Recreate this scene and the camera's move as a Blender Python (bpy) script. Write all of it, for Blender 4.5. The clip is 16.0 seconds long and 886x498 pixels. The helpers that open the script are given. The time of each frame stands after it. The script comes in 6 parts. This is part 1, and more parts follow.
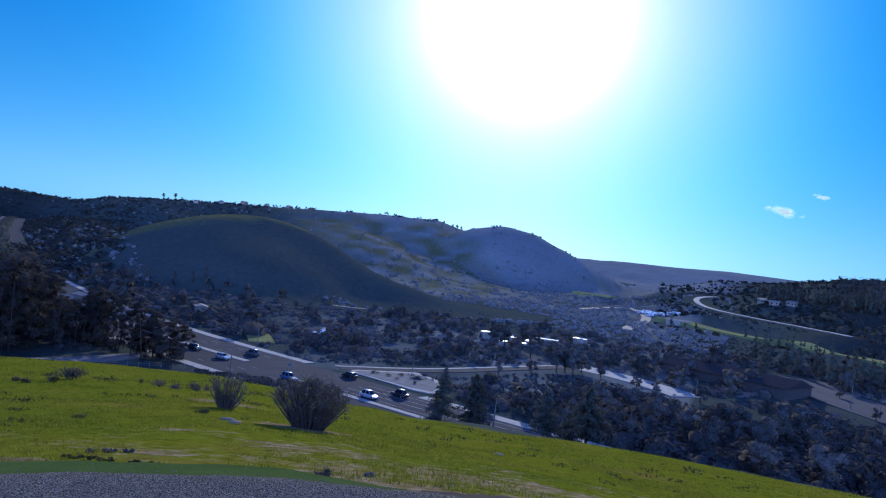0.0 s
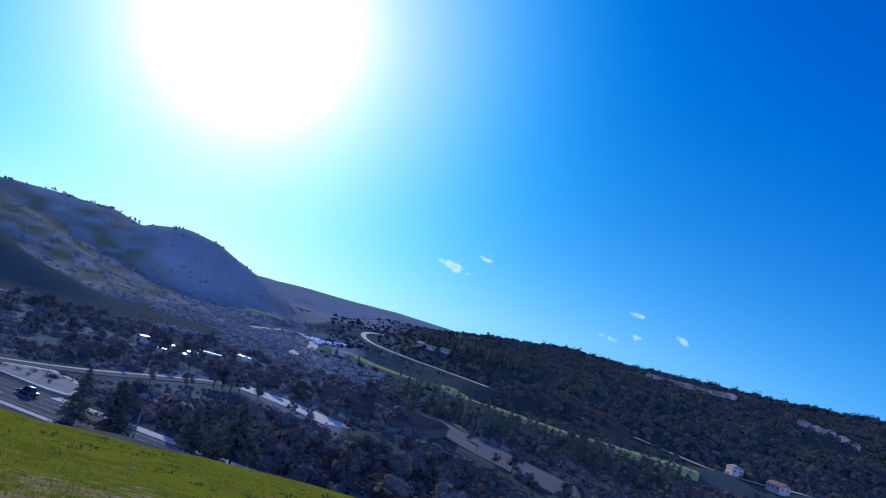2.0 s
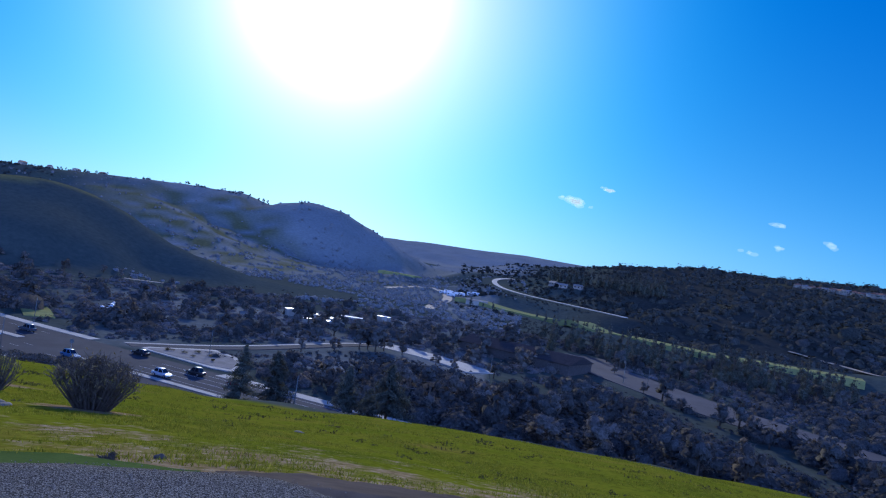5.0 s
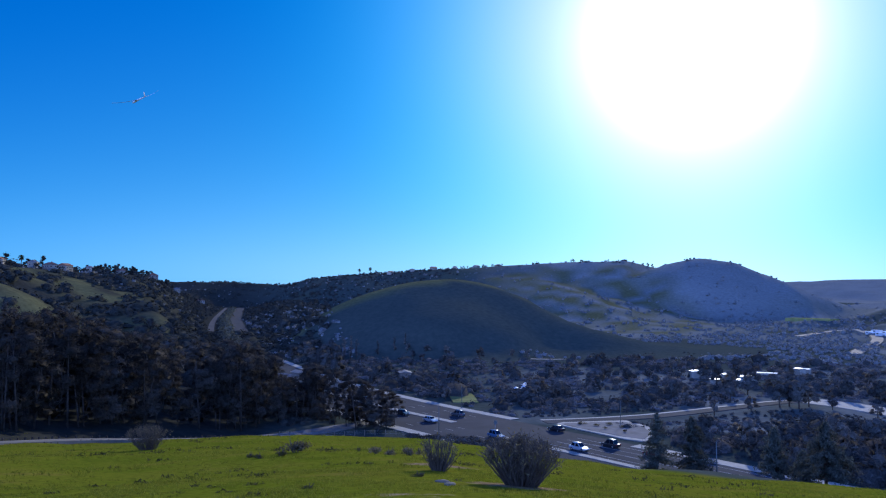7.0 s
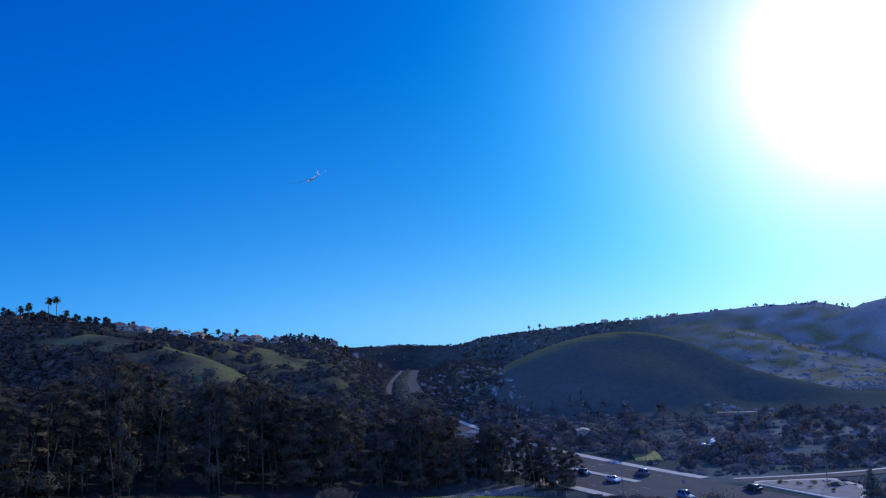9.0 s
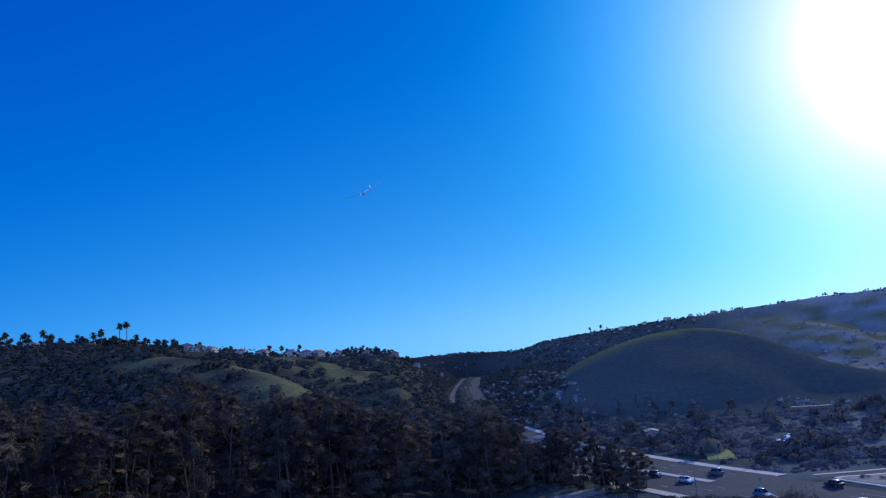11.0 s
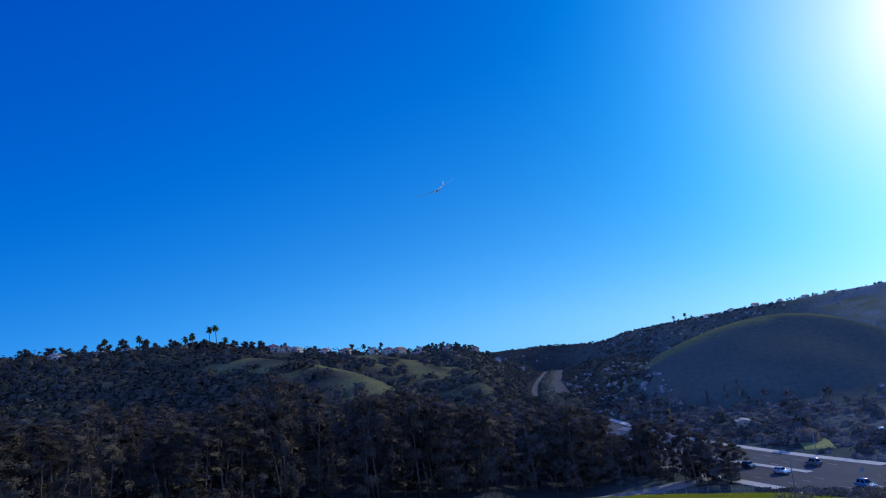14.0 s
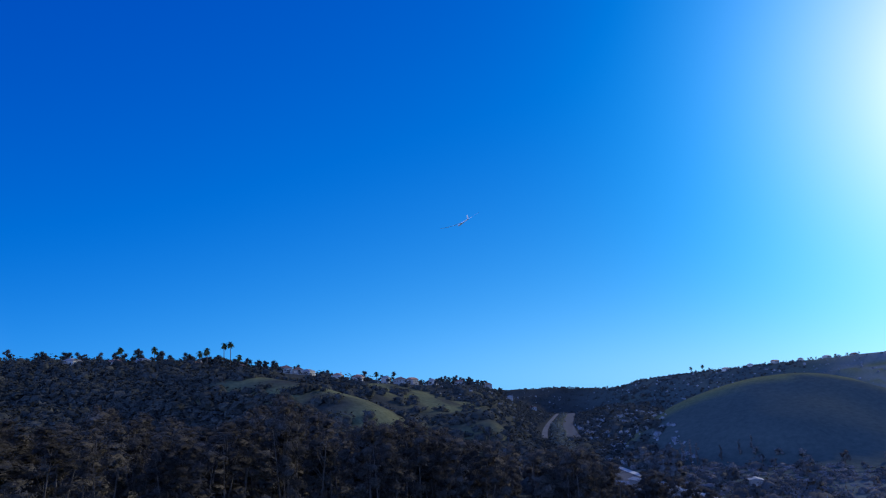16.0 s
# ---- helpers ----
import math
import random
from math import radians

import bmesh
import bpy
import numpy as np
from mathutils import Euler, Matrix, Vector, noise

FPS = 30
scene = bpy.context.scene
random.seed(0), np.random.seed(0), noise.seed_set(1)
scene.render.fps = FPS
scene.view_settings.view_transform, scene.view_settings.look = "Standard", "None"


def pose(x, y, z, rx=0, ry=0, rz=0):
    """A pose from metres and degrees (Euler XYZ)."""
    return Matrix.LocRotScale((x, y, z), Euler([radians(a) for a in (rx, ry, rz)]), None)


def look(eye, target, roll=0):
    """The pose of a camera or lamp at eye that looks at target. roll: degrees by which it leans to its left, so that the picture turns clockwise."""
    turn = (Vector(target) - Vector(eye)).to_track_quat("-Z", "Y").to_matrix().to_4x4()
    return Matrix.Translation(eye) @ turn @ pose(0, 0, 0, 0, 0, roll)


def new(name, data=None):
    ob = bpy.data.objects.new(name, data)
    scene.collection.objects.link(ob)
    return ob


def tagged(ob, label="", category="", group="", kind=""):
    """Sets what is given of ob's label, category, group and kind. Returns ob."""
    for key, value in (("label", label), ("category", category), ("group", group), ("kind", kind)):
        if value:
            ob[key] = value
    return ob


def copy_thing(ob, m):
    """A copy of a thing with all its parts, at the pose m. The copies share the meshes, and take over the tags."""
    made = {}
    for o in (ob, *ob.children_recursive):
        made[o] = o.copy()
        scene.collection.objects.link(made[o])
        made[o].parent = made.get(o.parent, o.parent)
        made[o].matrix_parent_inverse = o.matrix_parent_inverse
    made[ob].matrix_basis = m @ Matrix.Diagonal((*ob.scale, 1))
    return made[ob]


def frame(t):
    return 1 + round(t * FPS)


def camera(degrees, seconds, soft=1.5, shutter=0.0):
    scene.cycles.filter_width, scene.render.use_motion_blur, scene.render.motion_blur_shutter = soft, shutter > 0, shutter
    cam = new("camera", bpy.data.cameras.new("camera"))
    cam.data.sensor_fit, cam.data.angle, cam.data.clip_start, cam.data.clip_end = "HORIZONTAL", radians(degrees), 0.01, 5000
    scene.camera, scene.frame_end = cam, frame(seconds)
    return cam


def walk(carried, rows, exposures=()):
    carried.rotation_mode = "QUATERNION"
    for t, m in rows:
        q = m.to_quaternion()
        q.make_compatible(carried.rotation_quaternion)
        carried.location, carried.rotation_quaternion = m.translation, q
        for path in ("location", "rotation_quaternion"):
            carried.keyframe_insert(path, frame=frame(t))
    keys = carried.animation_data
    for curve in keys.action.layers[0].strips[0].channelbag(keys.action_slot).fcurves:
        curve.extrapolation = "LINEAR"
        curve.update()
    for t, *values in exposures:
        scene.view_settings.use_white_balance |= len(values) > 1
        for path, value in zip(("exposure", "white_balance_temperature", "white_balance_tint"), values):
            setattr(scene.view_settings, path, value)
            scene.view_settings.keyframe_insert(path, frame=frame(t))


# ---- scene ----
# camera: stands on the hilltop and turns with the glider
EYE = (0.0, 0.0, 35.0)
cam = camera(60.0, 16.0, soft=1.15)
PATH = [
    (0.0, 0.00, -0.01, -6.86),
    (0.5, -4.70, 0.29, -8.74),
    (1.0, -15.03, 3.47, -14.33),
    (1.5, -20.19, 5.51, -16.63),
    (2.0, -24.27, 6.59, -16.41),
    (2.5, -26.99, 6.42, -19.51),
    (3.0, -27.26, 5.58, -19.44),
    (3.2, -27.58, 5.08, -18.87),
    (5.3, -10.61, -0.31, -6.03),
    (5.5, -7.26, -0.62, -4.45),
    (6.0, 1.58, -0.83, -0.92),
    (6.5, 7.72, 1.11, 0.32),
    (7.0, 14.09, 3.02, 0.03),
    (7.5, 18.86, 3.53, -0.35),
    (8.0, 21.89, 4.91, 0.76),
    (8.5, 24.59, 5.86, 2.00),
    (9.0, 26.73, 7.55, 2.70),
    (9.5, 28.76, 9.54, 4.76),
    (9.7, 28.58, 9.35, 5.53),
    (12.0, 34.10, 7.75, 3.95),
    (12.5, 35.13, 7.57, 3.48),
    (13.0, 35.79, 7.60, 4.05),
    (13.5, 36.42, 8.29, 5.60),
    (14.0, 37.25, 8.66, 6.86),
    (14.5, 39.08, 9.01, 4.64),
    (15.0, 38.97, 8.63, 3.83),
    (15.5, 38.93, 9.49, 3.95),
    (16.0, 38.08, 11.17, 2.57)]
walk(cam, [(t, pose(*EYE, 90 + p, r, yw)) for t, yw, p, r in PATH],
     exposures=[(0.0, 0.0, 5700, 10), (16.0, 0.0, 5700, 10)])

# ---- world, sun, exposure ----
SUN_AZ, SUN_EL = 4.2, 17.7
sun_dir = Vector((math.sin(radians(SUN_AZ)) * math.cos(radians(SUN_EL)), math.cos(radians(SUN_AZ)) * math.cos(radians(SUN_EL)), math.sin(radians(SUN_EL))))
world = bpy.data.worlds.new("sky")
scene.world = world
world.use_nodes = True
wn, wl = world.node_tree.nodes, world.node_tree.links
wn.clear()
w_out = wn.new("ShaderNodeOutputWorld")
w_bg = wn.new("ShaderNodeBackground")
w_sky = wn.new("ShaderNodeTexSky")
w_sky.sky_type = "NISHITA"
w_sky.sun_disc = False
w_sky.sun_elevation, w_sky.sun_rotation = radians(SUN_EL), radians(SUN_AZ)
w_sky.altitude, w_sky.air_density, w_sky.dust_density, w_sky.ozone_density = 100, 1.0, 0.05, 3.0
w_tc = wn.new("ShaderNodeTexCoord")
w_dot = wn.new("ShaderNodeVectorMath")
w_dot.operation = "DOT_PRODUCT"
w_dot.inputs[1].default_value = sun_dir
w_norm = wn.new("ShaderNodeVectorMath")
w_norm.operation = "NORMALIZE"


def w_math(op, a, b=None):
    n = wn.new("ShaderNodeMath")
    n.operation = op
    for k, v in enumerate((a, b)):
        if isinstance(v, (int, float)):
            n.inputs[k].default_value = v
        elif v is not None:
            wl.new(v, n.inputs[k])
    return n.outputs[0]


wl.new(w_tc.outputs["Generated"], w_norm.inputs[0])
wl.new(w_norm.outputs[0], w_dot.inputs[0])
w_ang = w_math("MULTIPLY", w_math("ARCCOSINE", w_math("MINIMUM", w_dot.outputs["Value"], 0.999999)), 57.2958)
# forward scattering and lens glare round the sun, painted into the sky: a tight and a wide lobe
w_tight = w_math("MULTIPLY", w_math("EXPONENT", w_math("MULTIPLY", w_ang, -1 / 1.45)), 50.0)
w_col = wn.new("ShaderNodeCombineColor")
for k, (reach, gain) in enumerate(((11.6, 1.2), (16.2, 0.88), (17.2, 0.95))):
    wide = w_math("MULTIPLY", w_math("EXPONENT", w_math("MULTIPLY", w_math("POWER", w_math("MULTIPLY", w_ang, 1 / reach), 2.0), -1.0)), gain)
    wl.new(w_math("ADD", w_tight, wide), w_col.inputs[k])
w_add = wn.new("ShaderNodeMix")
w_add.data_type, w_add.blend_type = "RGBA", "ADD"
w_add.inputs[0].default_value = 1.0
# a strong azure sky: each channel rises its own way with the sky's brightness
w_bw = wn.new("ShaderNodeRGBToBW")
w_rgb = wn.new("ShaderNodeCombineColor")
wl.new(w_sky.outputs[0], w_bw.inputs[0])
for k, (gain, power) in enumerate(((0.0007, 2.7), (0.047, 1.165), (0.375, 0.44))):
    wl.new(w_math("MULTIPLY", w_math("POWER", w_bw.outputs[0], power), gain), w_rgb.inputs[k])
# away from the sun, mostly out of view, the sky is brightened and tinted to fill the shade
w_far = wn.new("ShaderNodeMapRange")
w_far.interpolation_type = "SMOOTHSTEP"
w_far.inputs["From Min"].default_value, w_far.inputs["From Max"].default_value = 70, 112
wl.new(w_ang, w_far.inputs["Value"])
w_fill = wn.new("ShaderNodeMix")
w_fill.data_type, w_fill.blend_type = "RGBA", "MULTIPLY"
w_fill.inputs[0].default_value = 1.0
w_fill.inputs[7].default_value = (0.425, 0.44, 0.77, 1)
wl.new(w_sky.outputs[0], w_fill.inputs[6])
w_both = wn.new("ShaderNodeMix")
w_both.data_type = "RGBA"
wl.new(w_far.outputs[0], w_both.inputs[0])
wl.new(w_rgb.outputs[0], w_both.inputs[6])
wl.new(w_fill.outputs[2], w_both.inputs[7])
wl.new(w_both.outputs[2], w_add.inputs[6])
wl.new(w_col.outputs[0], w_add.inputs[7])
wl.new(w_add.outputs[2], w_bg.inputs["Color"])
w_bg.inputs["Strength"].default_value = 1.0
wl.new(w_bg.outputs[0], w_out.inputs[0])
sun = new("sun", bpy.data.lights.new("sun", "SUN"))
sun.data.energy, sun.data.angle, sun.data.color = 4.6, radians(0.53), (1.0, 0.95, 0.86)
sun.matrix_world = look(sun_dir * 200, (0, 0, 0))
scene.view_settings.exposure = 0.0

# ---- materials ----


def nodes_of(name):
    m = bpy.data.materials.new(name)
    m.use_nodes = True
    n, l = m.node_tree.nodes, m.node_tree.links
    return m, n, l, n["Principled BSDF"]


def noise_tex(n, l, scale, detail=4.0, rough=0.6, coord="Object"):
    tc = n.new("ShaderNodeTexCoord")
    t = n.new("ShaderNodeTexNoise")
    t.inputs["Scale"].default_value, t.inputs["Detail"].default_value, t.inputs["Roughness"].default_value = scale, detail, rough
    l.new(tc.outputs[coord], t.inputs["Vector"])
    return t.outputs["Fac"]


def ramp(n, l, fac, *stops):
    r = n.new("ShaderNodeValToRGB")
    els = r.color_ramp.elements
    while len(els) < len(stops):
        els.new(0.5)
    for e, (p, c) in zip(els, stops):
        e.position, e.color = p, (*c, 1)
    l.new(fac, r.inputs[0])
    return r.outputs[0]


def mix(n, l, fac, a, b, blend="MIX"):
    m = n.new("ShaderNodeMix")
    m.data_type, m.blend_type = "RGBA", blend
    for k, v in ((0, fac), (6, a), (7, b)):
        if isinstance(v, (int, float)):
            m.inputs[k].default_value = v
        elif isinstance(v, tuple):
            m.inputs[k].default_value = (*v, 1)
        else:
            l.new(v, m.inputs[k])
    return m.outputs[2]


def bump(n, l, height, strength, distance, bsdf):
    b = n.new("ShaderNodeBump")
    b.inputs["Strength"].default_value, b.inputs["Distance"].default_value = strength, distance
    l.new(height, b.inputs["Height"])
    l.new(b.outputs[0], bsdf.inputs["Normal"])


def surface(name, dark, light, scale, rough=0.85, relief=0.3, depth=0.02, metal=0.0, fine=9.0, spec=0.08):
    """A surface with stains at one scale and grain at another."""
    m, n, l, b = nodes_of(name)
    big, small = noise_tex(n, l, scale, 5), noise_tex(n, l, scale * fine, 3)
    c = mix(n, l, 0.35, ramp(n, l, big, (0.3, dark), (0.7, light)), ramp(n, l, small, (0.3, dark), (0.7, light)))
    l.new(c, b.inputs["Base Color"])
    b.inputs["Roughness"].default_value, b.inputs["Metallic"].default_value = rough, metal
    b.inputs["Specular IOR Level"].default_value = spec
    bump(n, l, small, relief, depth, b)
    return m


def foliage(name, dark, light, through_light=0.35, gloss=0.0, grain_size=2.2):
    """Leaves: colour varies from leaf to leaf and from plant to plant, and some light passes through."""
    m, n, l, b = nodes_of(name)
    oi, ge = n.new("ShaderNodeObjectInfo"), n.new("ShaderNodeNewGeometry")
    c = ramp(n, l, ge.outputs["Random Per Island"], (0.0, dark), (1.0, light))
    v = n.new("ShaderNodeHueSaturation")
    mr = n.new("ShaderNodeMapRange")
    mr.inputs["To Min"].default_value, mr.inputs["To Max"].default_value = 0.7, 1.35
    l.new(oi.outputs["Random"], mr.inputs["Value"])
    l.new(mr.outputs[0], v.inputs["Value"])
    grain = noise_tex(n, l, grain_size, 3, 0.7)
    c = mix(n, l, 1.0, c, ramp(n, l, grain, (0.32, (0.6, 0.6, 0.6)), (0.68, (1.35, 1.35, 1.35))), "MULTIPLY")
    l.new(c, v.inputs["Color"])
    l.new(v.outputs[0], b.inputs["Base Color"])
    bump(n, l, grain, 0.4, 0.3, b)
    b.inputs["Roughness"].default_value = 1.0
    b.inputs["Specular IOR Level"].default_value = gloss
    t = n.new("ShaderNodeBsdfTranslucent")
    l.new(v.outputs[0], t.inputs["Color"])
    mx = n.new("ShaderNodeMixShader")
    mx.inputs[0].default_value = through_light
    l.new(b.outputs[0], mx.inputs[1])
    l.new(t.outputs[0], mx.inputs[2])
    l.new(mx.outputs[0], n["Material Output"].inputs["Surface"])
    return m


def plain(name, colour, rough=0.5, metal=0.0, spec=0.5, coat=0.0):
    m, n, l, b = nodes_of(name)
    g = noise_tex(n, l, 6.0, 4)
    l.new(mix(n, l, g, tuple(0.85 * c for c in colour), tuple(min(1, 1.1 * c) for c in colour)), b.inputs["Base Color"])
    b.inputs["Roughness"].default_value, b.inputs["Metallic"].default_value = rough, metal
    b.inputs["Specular IOR Level"].default_value, b.inputs["Coat Weight"].default_value = spec, coat
    return m


# the ground: one sheet; zones (meadow, bare earth, dry brush) come as three attributes of its mesh
m_ground, n, l, b = nodes_of("ground")
zone = [n.new("ShaderNodeAttribute") for _ in range(5)]
for a, k in zip(zone, ("meadow", "bare", "lush", "sage_haze", "wood_shade")):
    a.attribute_name = k
n1, n2, n3 = noise_tex(n, l, 0.02, 6), noise_tex(n, l, 0.35, 6, 0.65), noise_tex(n, l, 6.0, 5, 0.7)
scrub_c = mix(n, l, 0.6, ramp(n, l, n1, (0.3, (0.044, 0.054, 0.046)), (0.7, (0.062, 0.072, 0.06))), ramp(n, l, n2, (0.3, (0.036, 0.046, 0.038)), (0.7, (0.078, 0.085, 0.07))))
grass_c = mix(n, l, 0.5, ramp(n, l, n2, (0.3, (0.062, 0.078, 0.006)), (0.45, (0.125, 0.13, 0.01)), (0.58, (0.155, 0.138, 0.014)), (0.72, (0.21, 0.135, 0.034))),
              ramp(n, l, n3, (0.36, (0.018, 0.03, 0.004)), (0.5, (0.092, 0.112, 0.008)), (0.68, (0.145, 0.152, 0.013))))
hillgrass_c = ramp(n, l, n2, (0.3, (0.075, 0.074, 0.034)), (0.7, (0.135, 0.127, 0.06)))
earth_c = ramp(n, l, n3, (0.3, (0.11, 0.07, 0.032)), (0.55, (0.2, 0.145, 0.075)), (0.75, (0.33, 0.27, 0.18)))
# grey-green sage, paled further to put distance haze into the colour
sage_haze_c = mix(n, l, 0.5, ramp(n, l, n1, (0.35, (0.14, 0.148, 0.142)), (0.65, (0.2, 0.205, 0.192))), ramp(n, l, n2, (0.4, (0.13, 0.137, 0.13)), (0.62, (0.21, 0.212, 0.198))))
# shade of the wooded slopes, put into the ground's colour as a dark tone
wood_shade_c = ramp(n, l, n2, (0.3, (0.028, 0.029, 0.024)), (0.7, (0.046, 0.045, 0.037)))
c = mix(n, l, zone[3].outputs["Fac"], scrub_c, sage_haze_c)
c = mix(n, l, zone[4].outputs["Fac"], c, wood_shade_c)
c = mix(n, l, zone[2].outputs["Fac"], c, hillgrass_c)
c = mix(n, l, zone[0].outputs["Fac"], c, grass_c)
# bare earth shows in ragged patches
edge = n.new("ShaderNodeMath")
edge.operation = "ADD"
l.new(zone[1].outputs["Fac"], edge.inputs[0])
l.new(n3, edge.inputs[1])
cut = n.new("ShaderNodeMapRange")
cut.inputs["From Min"].default_value, cut.inputs["From Max"].default_value = 0.85, 1.1
l.new(edge.outputs[0], cut.inputs["Value"])
l.new(mix(n, l, cut.outputs[0], c, earth_c), b.inputs["Base Color"])
b.inputs["Roughness"].default_value, b.inputs["Specular IOR Level"].default_value = 1.0, 0.0
bump(n, l, n3, 0.5, 0.05, b)

m_asphalt = surface("asphalt", (0.034, 0.035, 0.041), (0.058, 0.06, 0.068), 0.12, 1.0, 0.2, 0.01, fine=40, spec=0.02)
m_concrete = surface("concrete", (0.23, 0.212, 0.185), (0.36, 0.335, 0.295), 0.3, 0.95, 0.2, 0.01, spec=0.1)
m_lot = surface("worn_paving", (0.055, 0.052, 0.054), (0.1, 0.095, 0.095), 0.06, 1.0, 0.2, 0.01, fine=30, spec=0.02)
m_dirt = surface("dirt_road", (0.22, 0.17, 0.12), (0.38, 0.31, 0.23), 0.15, 0.95, 0.4, 0.04, fine=20, spec=0.05)
m_grit = surface("lane_grit", (0.13, 0.118, 0.105), (0.22, 0.205, 0.185), 0.4, 1.0, 0.4, 0.02, fine=25, spec=0.02)
m_soil = surface("soil", (0.05, 0.04, 0.032), (0.11, 0.09, 0.07), 0.6, 0.95, 0.5, 0.03, spec=0.0)
m_gravel, n, l, b = nodes_of("gravel")
v1, v2 = noise_tex(n, l, 110.0, 2, 0.6), noise_tex(n, l, 1.3, 4)
l.new(mix(n, l, v2, ramp(n, l, v1, (0.36, (0.018, 0.016, 0.013)), (0.5, (0.065, 0.058, 0.048)), (0.62, (0.34, 0.31, 0.25))), ramp(n, l, v1, (0.38, (0.03, 0.027, 0.022)), (0.68, (0.2, 0.18, 0.15)))), b.inputs["Base Color"])
b.inputs["Roughness"].default_value, b.inputs["Specular IOR Level"].default_value = 1.0, 0.0
bump(n, l, v1, 0.7, 0.02, b)
m_turf = surface("turf", (0.04, 0.064, 0.016), (0.075, 0.105, 0.03), 1.2, 0.95, 0.6, 0.02, fine=20, spec=0.0)
m_field = surface("sunlit_lawn", (0.17, 0.17, 0.06), (0.26, 0.255, 0.1), 0.2, 1.0, 0.4, 0.03, fine=12, spec=0.0)
m_white_paint = surface("road_paint", (0.16, 0.16, 0.16), (0.38, 0.38, 0.37), 0.5, 1.0, 0.1, 0.005, spec=0.02)
m_bark = surface("bark", (0.04, 0.033, 0.027), (0.12, 0.1, 0.082), 1.2, 0.9, 0.6, 0.04)
m_dark_bark = surface("dark_bark", (0.05, 0.038, 0.028), (0.13, 0.10, 0.075), 2.0, 0.9, 0.6, 0.04)
m_post = surface("dark_weathered_wood", (0.045, 0.036, 0.028), (0.12, 0.1, 0.08), 2.5, 0.95, 0.4, 0.02, spec=0.02)
m_wood = surface("weathered_wood", (0.14, 0.11, 0.085), (0.30, 0.25, 0.2), 2.5, 0.9, 0.4, 0.02)
m_steel = plain("galvanised_steel", (0.32, 0.33, 0.34), 0.45, 0.8)
m_pole = plain("painted_pole", (0.12, 0.13, 0.12), 0.5, 0.3)
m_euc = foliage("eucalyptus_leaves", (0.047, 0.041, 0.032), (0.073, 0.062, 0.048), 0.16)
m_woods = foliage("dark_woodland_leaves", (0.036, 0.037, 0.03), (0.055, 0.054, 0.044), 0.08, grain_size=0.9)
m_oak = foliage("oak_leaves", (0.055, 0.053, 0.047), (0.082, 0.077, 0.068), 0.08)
m_pine = foliage("pine_needles", (0.07, 0.076, 0.058), (0.12, 0.122, 0.095), 0.3)
m_bare = foliage("dry_twigs", (0.092, 0.08, 0.066), (0.135, 0.116, 0.095), 0.2, grain_size=1.4)
m_scrub = foliage("brush_leaves", (0.12, 0.11, 0.103), (0.15, 0.137, 0.127), 0.1)
# leaves of the far brush: sage grey, lightened to imitate haze
m_sage_haze = foliage("hazed_sage_leaves", (0.13, 0.13, 0.123), (0.17, 0.167, 0.155), 0.1, grain_size=0.9)
m_shrub = foliage("shrub_leaves", (0.09, 0.078, 0.04), (0.24, 0.195, 0.11), 0.35, grain_size=14.0)
m_blade = foliage("grass_blades", (0.07, 0.085, 0.008), (0.19, 0.178, 0.024), 0.4, grain_size=14.0)
m_tuft = foliage("dark_tuft_leaves", (0.05, 0.052, 0.018), (0.11, 0.10, 0.035), 0.3, grain_size=14.0)
m_palm = foliage("palm_fronds", (0.03, 0.04, 0.015), (0.09, 0.10, 0.04), 0.2, grain_size=14.0)
m_barn_wall = surface("dark_boards", (0.05, 0.042, 0.037), (0.10, 0.085, 0.075), 1.5, 0.9, 0.4, 0.02)
m_stucco = surface("stucco", (0.20, 0.165, 0.13), (0.31, 0.265, 0.215), 0.5, 0.9, 0.2, 0.01)
m_stucco2 = surface("pale_stucco", (0.22, 0.195, 0.16), (0.34, 0.31, 0.26), 0.5, 0.9, 0.2, 0.01)
m_tile = surface("roof_tile", (0.16, 0.075, 0.05), (0.30, 0.15, 0.10), 1.5, 0.85, 0.6, 0.04)
m_tile2 = surface("grey_roof", (0.12, 0.11, 0.105), (0.24, 0.22, 0.2), 1.5, 0.85, 0.6, 0.04)
m_dark_roof = surface("dark_roof", (0.03, 0.027, 0.028), (0.055, 0.049, 0.048), 0.8, 1.0, 0.4, 0.03, spec=0.0)
m_white_roof = surface("white_metal_roof", (0.5, 0.5, 0.5), (0.68, 0.68, 0.67), 0.4, 0.5, 0.1, 0.01)
m_glass = plain("dark_glass", (0.012, 0.014, 0.017), 0.08, 0.0, 0.8)
m_tyre = plain("tyre_rubber", (0.018, 0.018, 0.019), 0.9)
m_rim = plain("alloy_rim", (0.45, 0.45, 0.47), 0.3, 0.9)
m_lamp_glass = plain("headlight_glass", (0.75, 0.77, 0.8), 0.1, 0.2, 0.8)
m_tail = plain("tail_light_plastic", (0.35, 0.015, 0.012), 0.25)
# clouds glow by emission in place of the sunlight that would pass through them
m_cloud, n, l, b = nodes_of("glowing_vapour")
clear, veil, glow = n.new("ShaderNodeBsdfTransparent"), n.new("ShaderNodeMixShader"), n.new("ShaderNodeEmission")
glow.inputs["Color"].default_value, glow.inputs["Strength"].default_value = (0.72, 0.9, 1.0, 1), 1.15
veil.inputs[0].default_value = 0.11
l.new(clear.outputs[0], veil.inputs[1])
l.new(glow.outputs[0], veil.inputs[2])
l.new(veil.outputs[0], n["Material Output"].inputs["Surface"])
m_wisp = m_cloud.copy()
m_wisp.name = "thin_cloud_vapour"
m_wisp.node_tree.nodes["Mix Shader"].inputs[0].default_value = 0.1
